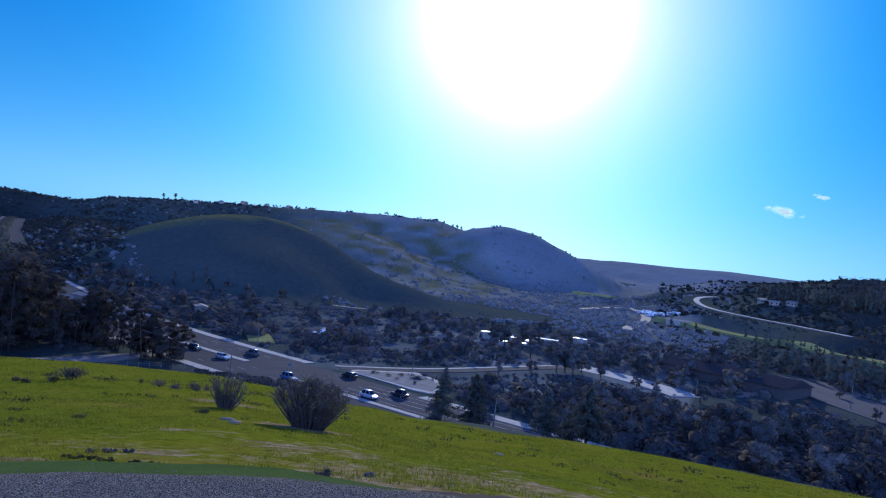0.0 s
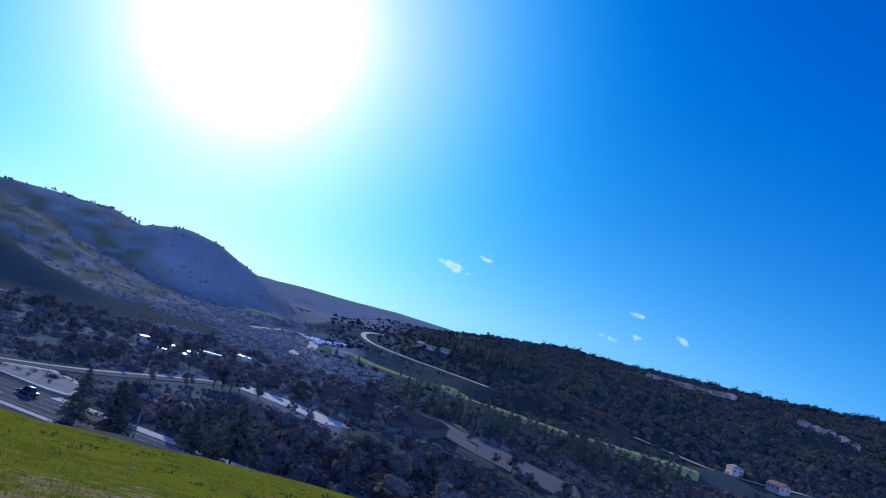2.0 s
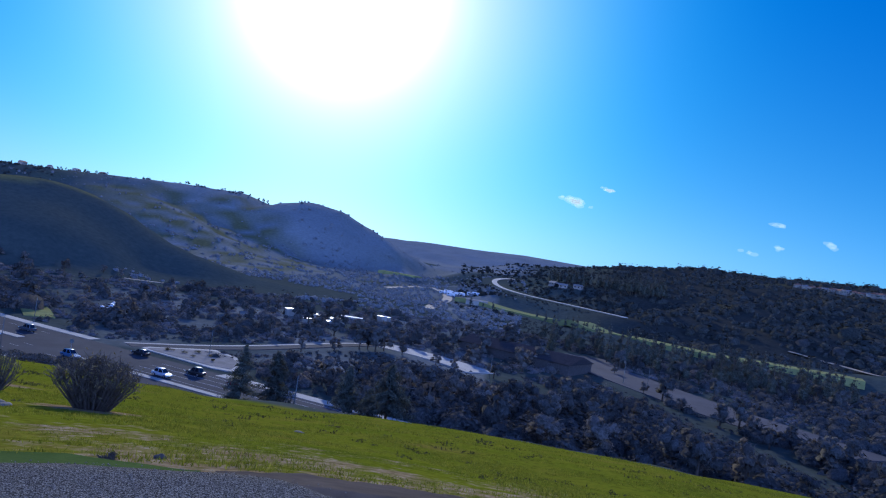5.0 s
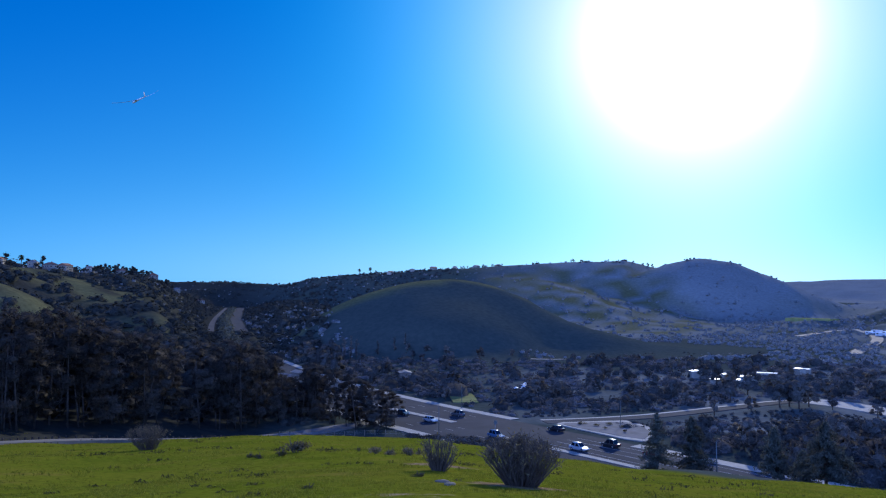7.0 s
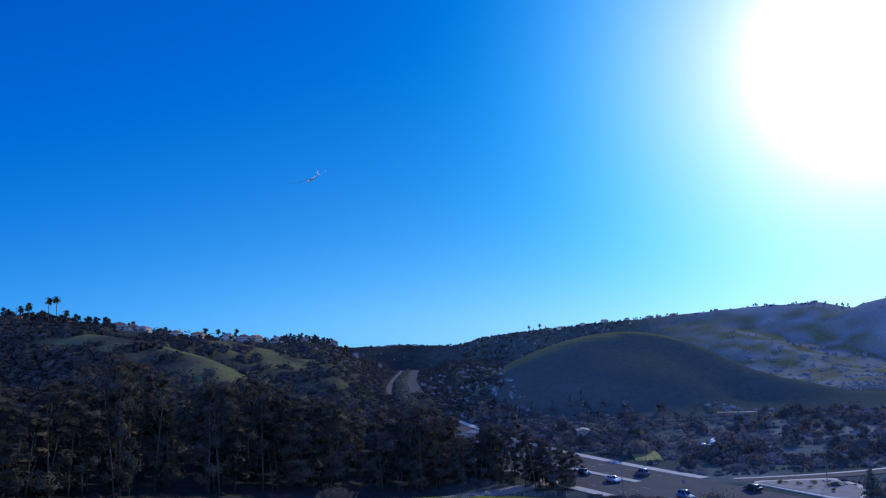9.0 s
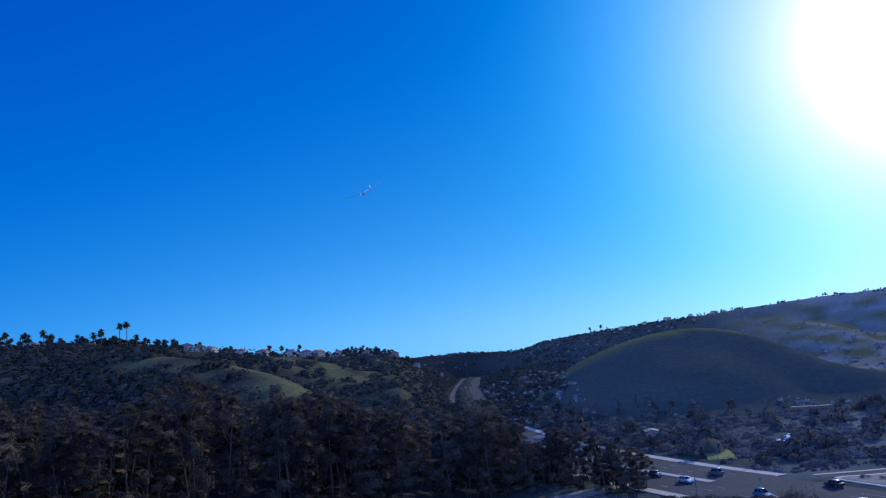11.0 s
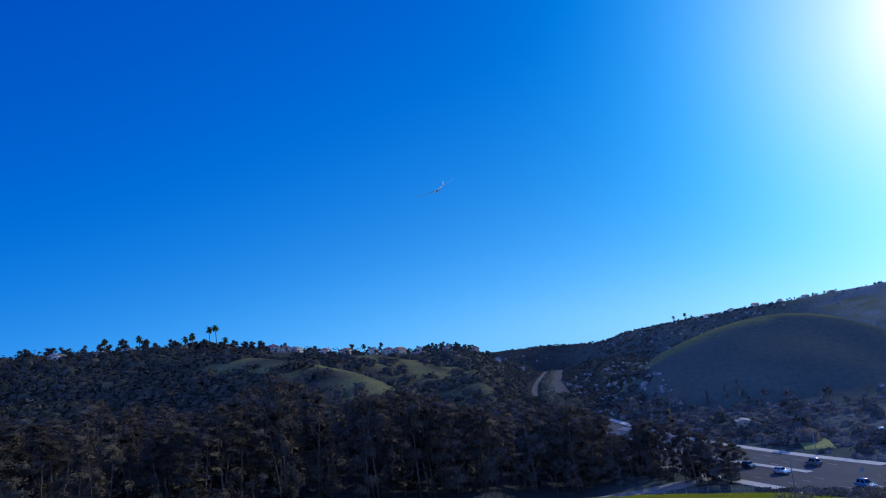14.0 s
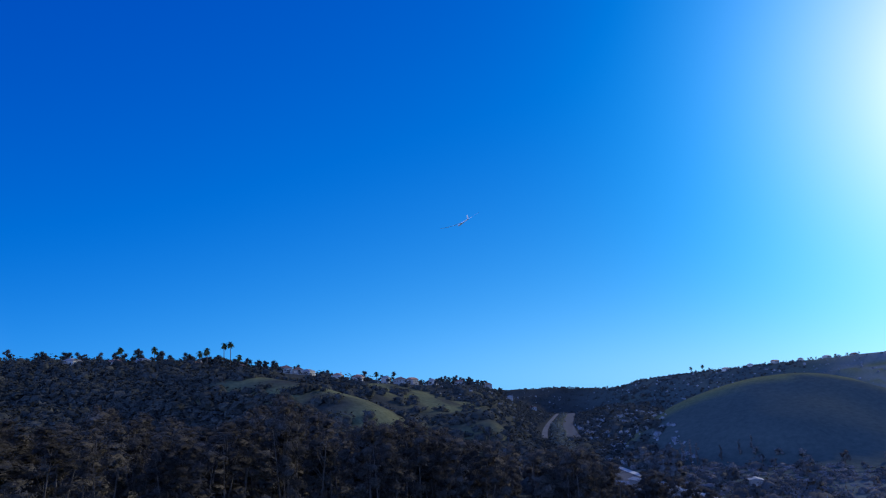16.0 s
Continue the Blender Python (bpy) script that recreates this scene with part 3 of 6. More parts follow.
def on_ground(az, el):
    """Where a line of sight from the hilltop meets the ground."""
    d = np.geomspace(2.0, 1500, 6000)
    x, y = polar(az, d)
    below = EYE[2] + d * math.tan(radians(el)) <= ground(x, y)
    k = int(np.argmax(below)) if below.any() else len(d) - 1
    return float(x[k]), float(y[k]), float(d[k])


far_line = np.array([(-42, 195), (-75, 220.5), (-125, 268), (-190, 350)], float)
tagged(strip("pavement", far_line, 3.2, m_concrete, level=0.07, thick=0.12, offset=-(ROAD_W / 2 + 1.6)), "pale concrete pavement along the far kerb", "pavement", kind="structure")
corner_line = np.array([(120, 68), (95, 86), (60, 113), (20, 146), (-9, 168.7)], float)
tagged(strip("pavement", corner_line, 3.6, m_concrete, level=0.07, thick=0.12, offset=-(ROAD_W / 2 - 0.9)), "pale concrete pavement past the side road corner", "pavement", kind="structure")
tagged(strip("median", [(-47, 199), (-75, 220.5), (-125, 268), (-190, 350), (-290, 540)], 2.2, m_concrete, level=0.12, thick=0.2), "narrow raised concrete road median", "median", kind="structure")
tagged(strip("median", [(95, 86), (60, 113), (20, 146), (-26, 182), (-31, 186)], 1.8, m_concrete, level=0.12, thick=0.2, offset=3.4), "narrow raised concrete road median", "median", kind="structure")
SIDE = np.array([(-24, 206), (-8, 214), (8, 224), (26, 243), (42, 259), (52, 264)], float)
tagged(strip("road", SIDE, 4.6, m_asphalt, level=None, lift=0.12, thick=0.8), "narrow asphalt side road into the valley", "road", kind="structure")
tagged(strip("pavement", SIDE, 1.3, m_concrete, level=None, lift=0.16, thick=0.6, offset=3.0), "bright concrete pavement beside the side road", "pavement", kind="structure")
tagged(strip("parking_lot", [(53, 264), (64, 256), (74, 242), (78, 231)], 12, m_concrete, level=None, lift=0.25, thick=0.5), "pale sunlit concrete car park", "car park", kind="structure")
LOT = np.array([(146, 310), (141, 284), (141, 257), (145, 228), (150, 200), (160, 160)], float)
tagged(strip("road", LOT, 26, m_lot, level=None, lift=0.3, thick=0.6), "worn grey paved yard road", "road", kind="structure")
tagged(strip("road", HWY, 5.6, m_concrete, level=None, lift=0.5, thick=1.2, step=6), "pale distant road curving up the slope", "road", kind="structure")
tagged(strip("dirt_track", [polar(a, d) for a, d in ((13.9, 470), (14.3, 500), (15.5, 590), (15.0, 660), (13.0, 680), (10.5, 640))], 7, m_dirt, level=None, lift=0.4, thick=1.5), "pale dirt track through brush", "track", kind="structure")
PATH_L = np.array([polar(a, d) for a, d in ((-70, 54), (-66, 61), (-64, 66), (-61.6, 75), (-58.2, 88), (-54.7, 101), (-47, 124), (-39, 149), (-30, 175), (-23, 196), (-19.5, 206))], float)
tagged(strip("access_lane", PATH_L[5:], 5.4, m_grit, level=None, lift=0.2, thick=1.0, step=2.0), "grey gravel access lane below the meadow", "lane", kind="structure")
FIELD = np.array([on_ground(a, e)[:2] for a, e in ((16.4, -3.25), (20.7, -3.5), (24.6, -3.72), (30.3, -3.95), (33.8, -4.2), (37.6, -4.1), (44, -4.2))])
tagged(strip("grass_strip", FIELD, 17, m_field, level=None, lift=0.4, thick=4.0), "bright green mown grass strip", "lawn", kind="structure")

HILL_ROAD = np.array([on_ground(a, e)[:2] for a, e in ((36.5, -2.8), (39.4, -2.95), (42.4, -3.2), (46.1, -3.5), (50.9, -3.15), (56, -3.0))], float)
tagged(strip("road", HILL_ROAD[1:], 5, m_dirt, level=None, lift=0.15, thick=0.3, step=6, even=6), "pale road winding below the far houses", "road", kind="structure")
tagged(strip("grass_strip", HILL_ROAD[1:3] * 0.965, 9, m_field, level=None, lift=0.3, thick=0.4, step=6, even=6), "green grass verge below the pale road", "lawn", kind="structure")

# lane lines
dash = None
s_pts = ROAD[:6]
seg_l = np.concatenate([[0], np.cumsum(np.hypot(*np.diff(s_pts, axis=0).T))])
for off in (-10.6, -7.0, -3.4, 3.4, 7.0, 10.6):
    for k in np.arange(30, seg_l[-1] - 5, 12.0):
        x, y = np.interp(k, seg_l, s_pts[:, 0]), np.interp(k, seg_l, s_pts[:, 1])
        x2, y2 = np.interp(k + 1, seg_l, s_pts[:, 0]), np.interp(k + 1, seg_l, s_pts[:, 1])
        if -50 < x < -22 and off < 0:
            continue
        a = math.atan2(y2 - y, x2 - x)
        if dash is None:
            dash = part("lane_line", box(3.0, 0.16, 0.012), m_white_paint, road)
            o = dash
        else:
            o = new("lane_line", dash.data)
            o.parent = road
        o.matrix_local = Matrix.Translation((x - math.sin(a) * off, y + math.cos(a) * off, 0.012)) @ Matrix.Rotation(a, 4, "Z")

# unbroken lines of the carriageway past the junction
for off in (0.4, -3.1, -6.6, -10.0, 13.2):
    far_end = np.array([(-20, 177.3), (20, 146), (60, 113), (95, 86)], float)
    ob = strip("lane_line", far_end, 0.17, m_white_paint, level=0.012, thick=0.01, offset=-off, parent=road)
    ob["label"] = "worn white lane line"

# the gravel stand and the strip of turf in front of it
def apron(name, inner, outer, a0, a1, material, lift, label, category):
    az = np.linspace(a0, a1, 240)
    v, m = [], 48
    for a in az:
        ri = inner(a) if callable(inner) else inner
        ro = outer(a)
        for k in range(m):
            d = ri + (ro - ri) * k / (m - 1)
            v.append((*polar(a, d), 0))
    v = np.array(v)
    v[:, 2] = ground(v[:, 0], v[:, 1]) + lift
    v[m - 1::m, 2] -= lift - 0.002
    i, j = np.meshgrid(np.arange(len(az) - 1), np.arange(m - 1), indexing="ij")
    f = np.stack([i * m + j, i * m + j + 1, (i + 1) * m + j + 1, (i + 1) * m + j], -1).reshape(-1, 4)
    return tagged(raw(name, v, f, material, smooth=True), label, category, kind="structure")


def gravel_edge(a):
    return (5.45 + 0.05 * math.sin(a * 0.45) + 0.02 * math.sin(a * 1.3 + 1)) - min(1.6, 0.05 * max(0, a - 3))


apron("gravel_stand", 0.02, gravel_edge, -180, 180, m_gravel, 0.03, "flat stand of loose grey gravel", "gravel")
apron("turf_strip", lambda a: gravel_edge(a) - 0.12, lambda a: gravel_edge(a) + 0.55 * min(1, max(0.02, (-0.5 - a) / 9)) + 0.03 * math.sin(a * 0.35) + 0.03, -78, -0.5, m_turf, 0.022, "strip of dense mown green turf", "turf")

apron("earth_strip", lambda a: gravel_edge(a) - 0.12, lambda a: gravel_edge(a) + 0.02 + (0.5 + 0.05 * max(0, a - 3)) * min(1, max(0, (a - 0.5) / 6)) + 0.05 * math.sin(a * 1.1) + 0.03 * math.sin(a * 2.9), 0.5, 34, m_soil, 0.02, "trodden band of bare dark earth beside the gravel", "earth")

# the kerbed corner between the arterial road and the side road
bm = bmesh.new()
rim = [(-20.5, 203.5), (-19.0, 205.8), (-15.5, 207.0), (-9.0, 210.3), (-3.0, 212.6), (2.5, 205.0), (4.5, 195.0), (3.0, 184.0), (-3.0, 186.5), (-12.0, 194.6), (-18.5, 200.5)]
top = [bm.verts.new((x, y, 0.10)) for x, y in rim]
low = [bm.verts.new((x, y, -0.3)) for x, y in rim]
bm.faces.new(top)
for k in range(len(rim)):
    bm.faces.new((top[k], low[k], low[(k + 1) % len(rim)], top[(k + 1) % len(rim)]))
bmesh.ops.recalc_face_normals(bm, faces=bm.faces[:])
tagged(part("pavement", bm, m_concrete), "pale concrete corner with a rounded kerb at the junction", "pavement", kind="structure")
bm = bmesh.new()
mx, my = sum(p[0] for p in rim) / len(rim), sum(p[1] for p in rim) / len(rim)
top = [bm.verts.new((mx + (x - mx) * 0.88, my + (y - my) * 0.8, 0.16)) for x, y in rim]
low = [bm.verts.new((v.co.x, v.co.y, 0.02)) for v in top]
bm.faces.new(top)
for k in range(len(rim)):
    bm.faces.new((top[k], low[k], low[(k + 1) % len(rim)], top[(k + 1) % len(rim)]))
bmesh.ops.recalc_face_normals(bm, faces=bm.faces[:])
tagged(part("planting_bed", bm, m_grit), "bed of pale grit with low shrubs inside the kerb", "planting bed", kind="structure")

# ---- plants ----


def crown_points(g, lobes, k, flat=0.75):
    """Points through several uneven lobes, denser towards their outside."""
    out, mid = [], []
    for (x, y, z, r) in lobes:
        m = max(6, int(k * r ** 2 / sum(q[3] ** 2 for q in lobes)))
        u = g.normal(size=(m, 3))
        u /= np.linalg.norm(u, axis=1, keepdims=True)
        rad = r * g.uniform(0.35, 1.0, (m, 1)) ** 0.5 * g.uniform(0.75, 1.15, (m, 1))
        out.append(np.array([x, y, z]) + u * rad * np.array([1, 1, flat]))
        mid.append(np.tile([x, y, z - 0.25 * r], (m, 1)))
    return np.concatenate(out), np.concatenate(mid)


def tree(name, h, trunk_r, lobes, k, leaf, m_leaf, m_trunk, seed, lean=0.0, droop=0.3, trunks=1, core=0.66, limbs=9, apart=0.5):
    g = np.random.default_rng(seed)
    root = new(name)
    for i in range(trunks):
        off = Vector((g.uniform(-1, 1), g.uniform(-1, 1), 0)) * apart * (trunks > 1)
        bend = Vector((g.uniform(-1, 1), g.uniform(-1, 1), 0)) * lean
        pts = [off + Vector((0, 0, -0.4)), off + bend * 0.25 + Vector((0, 0, h * 0.25)), off + bend * 0.6 + Vector((0, 0, h * 0.5)), off + bend + Vector((0, 0, h * 0.78))]
        part("trunk", tube(bmesh.new(), pts, [trunk_r * 1.25, trunk_r, trunk_r * 0.7, trunk_r * 0.25], 7), m_trunk, root, smooth=True)
    bm = bmesh.new()
    for (x, y, z, r) in lobes[::max(1, len(lobes) // limbs)]:
        z0 = max(h * 0.22, z - 0.35 * h * g.uniform(0.5, 1))
        f = z0 / h
        tube(bm, [(bend.x * f, bend.y * f, z0), (x * 0.5, y * 0.5, (z0 + z) / 2 + 0.1), (x, y, z)], [trunk_r * 0.42, trunk_r * 0.28, trunk_r * 0.1], 4, False)
    part("branchwork", bm, m_trunk, root, smooth=True)
    pts, mid = crown_points(g, lobes, k)
    hearts = np.array([q[:3] for q in lobes])
    cv, cf = mounds(hearts, [q[3] * core for q in lobes], g)
    axis = np.array([0.25, 0.25, 0.6])
    low = np.array([0, 0, 0.4 * float(hearts[:, 2].mean()) - 0.12 * h])
    out = soft(pts, 0.7 * (pts * axis + low) + 0.3 * mid, 1, g, 0.22)
    v, f = leaves(pts, leaf, g, droop, tri=True, face=out)
    nrm = np.concatenate([np.repeat(out, 3, axis=0), soft(cv, 0.75 * (cv * axis + low) + 0.25 * np.repeat(hearts, 12, axis=0), 1, g, 0.15)])
    raw("crown", np.concatenate([v, cv]), f, m_leaf, root, tris=cf + len(v), normals=nrm)
    return root


def lobes_of(g, h, spread, lo, hi, n, r0, r1):
    out = []
    for i in range(n):
        z = h * (lo + (hi - lo) * (i + g.uniform(0, 0.9)) / n)
        a, s = g.uniform(0, 6.283), spread * g.uniform(0.25, 1.0) * (1.1 - 0.6 * (z / h) ** 2)
        out.append((s * math.cos(a), s * math.sin(a), z, g.uniform(r0, r1)))
    return out


def place(ob, x, y, turn=0.0, scale=1.0, sink=0.15, tall=1.0, z=None):
    zz = float(ground(x, y)) - sink if z is None else z
    return Matrix.Translation((x, y, zz)) @ Matrix.Rotation(turn, 4, "Z") @ Matrix.Diagonal((scale, scale, scale * tall, 1))


def seat(ob, m):
    """A copy of a thing, with its own size, at m."""
    c = copy_thing(ob, m)
    c.matrix_basis = m
    return c


def drop_proto(ob):
    for o in (*ob.children_recursive, ob):
        bpy.data.objects.remove(o)


def verge(az, d):
    """True on the open slope between the meadow and the road."""
    return (az > -22) & (az < 18) & (d < np.interp(az, [-22, -17.6, -13.4, -9.3, -5.2, -1.2, 2.7, 12, 14, 18], [226, 202, 182, 171, 161, 153, 147, 128, 138, 124]) + 20)


def too_tall(az, d, h):
    """True for plants that would stand between the hilltop and the roads, car park, barn and yard."""
    front = np.interp(az, [-14, -13.7, -12.0, -11.8, -11.5, -6, 0, 6, 9, 11, 15, 18.6, 21, 23, 26, 30, 36, 45, 47], [0, 246, 246, 0, 0, 212, 224, 238, 252, 254, 250, 240, 250, 264, 288, 256, 218, 181, 0])
    hwy_az, hwy_d = np.degrees(np.arctan2(HWY[:, 0], HWY[:, 1])), np.hypot(HWY[:, 0], HWY[:, 1])
    slope = np.interp(az, hwy_az[7::-1], hwy_d[7::-1], 0, 0)
    hill_az, hill_d = np.degrees(np.arctan2(HILL_ROAD[:, 0], HILL_ROAD[:, 1])), np.hypot(HILL_ROAD[:, 0], HILL_ROAD[:, 1])
    bend = np.interp(az, hill_az, hill_d, 0, 0)
    low = (d < bend + 5) & (d > bend - 22) & (h > 2.0)
    return low | ((d < front + 4) & (h > 35 * (1 - d / np.maximum(front, 1)))) | ((d < slope) & (d > slope - 170) & (h > 1.9))


def blocked(x, y, margin=2.0):
    """True where roads, lanes and yards lie."""
    for pts, w in ((ROAD, ROAD_W + 6), (SIDE, 11), (LOT, 17), (HWY, 14), (PATH_L, 7)):
        if float(seg_dist(x, y, pts)[0]) < w / 2 + margin:
            return True
    return False


# where the houses of the ridge stand
RIDGE_HOUSES = []
for az, back in ((-49.5, 8), (-48.6, 10), (-47.8, 6), (-45.7, 8), (-44.2, 7), (-42.2, 8), (-41.2, 10), (-40.3, 7), (-38.8, 10), (-36.8, 10), (-34.8, 10), (-33.2, 10), (-55.6, 4), (-57.3, 4), (-59.2, 4), (-61, 4), (-52.6, 6), (-63.5, 4), (-31.6, 10)):
    d = float(np.interp(-az, [28.5, 34.4, 40, 46.8, 52, 58, 65], [1700, 1050, 850, 720, 660, 640, 640])) - 3 * back
    RIDGE_HOUSES.append((az, *polar(az, d), d))


def clear_of_houses(x, y, az, d):
    ok = np.ones(np.shape(x), bool)
    for a, hx, hy, hd in RIDGE_HOUSES:
        if a > -52:
            ok &= ~((np.hypot(x - hx, y - hy) < 11) | ((np.abs(az - a) < 0.8) & (d < hd) & (d > hd - 90)))
    return ok


# eucalyptus grove beside the lane
euc = []
for i in range(6):
    g = np.random.default_rng(100 + i)
    h = 20.0
    euc.append(tagged(tree("eucalyptus_tree", h, 0.13, lobes_of(g, h, 3.6, 0.10, 0.97, 28, 0.9, 1.9), 2500, 0.42, m_euc, m_bark, 200 + i, 2.0, 0.9, 1 + i % 2, 0.55, 12, 1.7),
                      "tall eucalyptus tree with pale trunk and drooping olive leaves", "tree", "eucalyptus grove"))
g = np.random.default_rng(31)
placed = []
tries = 0
while len(placed) < 215 and tries < 9000:
    tries += 1
    az = g.uniform(-72, -18.5)
    lane_d = np.interp(az, [-72, -66, -58.2, -47, -39, -30, -23, -18], [50, 61, 88, 124, 149, 175, 200, 232])
    depth = g.uniform(0, 1) ** 1.9 * np.interp(az, [-72, -45, -25, -18], [70, 110, 90, 25])
    d = lane_d + 14 + depth
    x, y = polar(az, d)
    if blocked(x, y, 1.0) or any((x - p[0]) ** 2 + (y - p[1]) ** 2 < 3.3 ** 2 for p in placed):
        continue
    placed.append((x, y))
    # the crowns reach a skyline that falls towards the road
    top_el = np.interp(az, [-72, -65, -61.6, -57.5, -54.6, -50, -46, -41, -38.7, -36, -32.6, -28.5, -26.6, -26.0, -24.5, -24.1, -22.6, -19.6, -18], [0.5, -0.7, 0.9, -0.2, -1.2, 1.2, -0.6, -0.8, -1.4, -2.6, -3.4, -3.6, -4.2, -6.0, -6.2, -5.0, -5.5, -6.4, -7])
    z0 = float(ground(x, y))
    top = EYE[2] + d * math.tan(radians(top_el - 0.2 + g.uniform(-1.1, 0.35)))
    hh = min(27, max(8, top - z0))
    s = hh / 20.0
    wide = s ** 0.5 * g.uniform(0.85, 1.25)
    m = Matrix.Translation((x, y, z0 - 0.15)) @ Matrix.Rotation(g.uniform(0, 6.28), 4, "Z") @ Matrix.Diagonal((wide, wide, s, 1))
    seat(euc[len(placed) % 6], m)
for az, d, hh in ((-18.3, 196, 11.0), (-19.2, 193, 12.0), (-20.2, 197, 13.0), (-21.2, 200, 14.0), (-17.7, 200, 9.0), (-22.3, 203, 14.5), (-19.7, 201, 11.5), (-20.8, 207, 13.0), (-21.8, 213, 13.5), (-22.9, 219, 14.0), (-24.0, 228, 14.0), (-26.2, 252, 13.0), (-20.0, 206, 10.0), (-23.4, 212, 14.5), (-18.7, 203, 9.5)):
    x, y = polar(az, d)
    seat(euc[int(d) % 6], Matrix.Translation((x, y, float(ground(x, y)) - 0.15)) @ Matrix.Rotation(az, 4, "Z") @ Matrix.Diagonal((0.85, 0.85, hh / 20, 1)))
for e in euc:
    drop_proto(e)

# conifers between the slope and the road
for az, d, h, seed, w in ((1.3, 127, 11.4, 1, 3.7), (3.7, 121, 9.4, 2, 3.9), (9.0, 112, 7.2, 3, 2.9), (12.1, 108, 7.9, 4, 4.3), (10.8, 112, 5.6, 5, 2.9)):
    g = np.random.default_rng(300 + seed)
    x, y = polar(az, d)
    root = tagged(new("conifer_tree"), "dark green conical pine tree beside the road", "tree", "roadside pines")
    part("trunk", tube(bmesh.new(), [(0, 0, -0.5), (0.05, 0, h * 0.5), (0, 0.05, h * 0.96)], [0.22, 0.14, 0.03], 7), m_dark_bark, root, smooth=True)
    bm, c = bmesh.new(), []
    for k in range(130):
        t = (k + g.uniform(0, 1)) / 130
        z, r = h * (0.14 + 0.85 * t), w * (1 - t) ** 0.75 * g.uniform(0.5, 1.15) * (0.75 + 0.25 * min(1, t * 6))
        a = g.uniform(0, 6.283)
        tip = (r * math.cos(a), r * math.sin(a), z - 0.12 * r + 0.1)
        tube(bm, [(0, 0, z), tip], [0.045, 0.012], 4, False)
        m = int(12 + 22 * r)
        f = g.uniform(0.15, 1.05, (m, 1))
        c.append(np.array([0, 0, z]) * (1 - f) + np.array(tip) * f + g.normal(size=(m, 3)) * 0.17)
    part("branchwork", bm, m_dark_bark, root)
    cc = np.concatenate(c)
    out = soft(cc, cc * np.array([0, 0, 1]) - np.array([0, 0, 0.6]), 1, g, 0.4)
    v, f = leaves(cc, 0.36, g, 0.2, 0.45, face=out)
    raw("crown", v, f, m_pine, root, normals=np.repeat(out, 4, axis=0))
    root.matrix_world = place(None, x, y, 0.0)

# broad trees of the valley floor, in four shapes
oak = []
for i in range(5):
    g = np.random.default_rng(400 + i)
    h = 8.0
    oak.append(tagged(tree("valley_tree", h, 0.24, lobes_of(g, h, 2.9, 0.3, 0.85, 12, 1.0, 1.9), 880, 0.4, m_oak if i < 3 else m_bare, m_dark_bark, 500 + i, 0.5, 0.0),
                      "dark evergreen oak on the valley floor" if i < 3 else "half-bare brown tree on the valley floor", "tree", "valley trees"))
ridge_tree = []
for i in range(3):
    g = np.random.default_rng(450 + i)
    h = 8.0
    ridge_tree.append(tagged(tree("ridge_tree", h, 0.24, lobes_of(g, h, 2.6, 0.28, 0.88, 10, 0.9, 2.0), 800, 0.45, m_woods, m_dark_bark, 550 + i, 0.6, 0.0, limbs=6),
                             "dark broad-crowned tree on the skyline among houses", "tree", "ridge trees"))
pine = []
for i in range(2):
    g = np.random.default_rng(600 + i)
    h = 11.0
    pine.append(tagged(tree("valley_pine", h, 0.2, [(0.5 * g.normal(), 0.5 * g.normal(), h * t, 2.0 * (1.12 - t)) for t in (0.25, 0.38, 0.5, 0.62, 0.74, 0.86, 0.95)], 900, 0.5, m_pine, m_dark_bark, 620 + i, 0.3, 0.2),
                       "dark pine in a row beside the grass strip", "tree", "valley pines"))


def scatter(protos, count, a0, a1, d0, d1, s0, s1, seed, gap=5.0, keep=None, bias=1.0):
    g, got, tries = np.random.default_rng(seed), [], 0
    while len(got) < count and tries < count * 30:
        tries += 1
        az, d = g.uniform(a0, a1), d0 + (d1 - d0) * g.uniform() ** bias
        x, y = polar(az, d)
        if (keep and not keep(x, y, az, d)) or verge(az, d) or blocked(x, y) or any((x - p[0]) ** 2 + (y - p[1]) ** 2 < gap * gap for p in got):
            continue
        size = g.uniform(s0, s1)
        if too_tall(az, d, size * 7.5):
            continue
        got.append((x, y))
        seat(protos[int(g.integers(len(protos)))], place(None, x, y, g.uniform(0, 6.28), size, 0.15, g.uniform(0.85, 1.15)))


def off_lot(x, y, az, d):
    return not (8 < az < 21 and 195 < d < 300 and seg_dist(x, y, np.array([(50, 262), (64, 252), (80, 226), (88, 205)], float))[0] < 11)


scatter(oak, 72, 12, 48, 150, 235, 0.7, 1.15, 41, 6.0, off_lot)
scatter(oak, 42, 4, 26, 165, 330, 0.6, 1.1, 42, 7.0, off_lot)
scatter(oak[:3], 40, 20, 50, 240, 420, 0.7, 1.2, 43, 8.0)
scatter(pine, 85, 22.5, 44, 318, 400, 0.95, 1.45, 44, 5.0)
scatter(oak, 55, -24, 10, 235, 400, 0.5, 0.95, 45, 7.0)
g = np.random.default_rng(48)
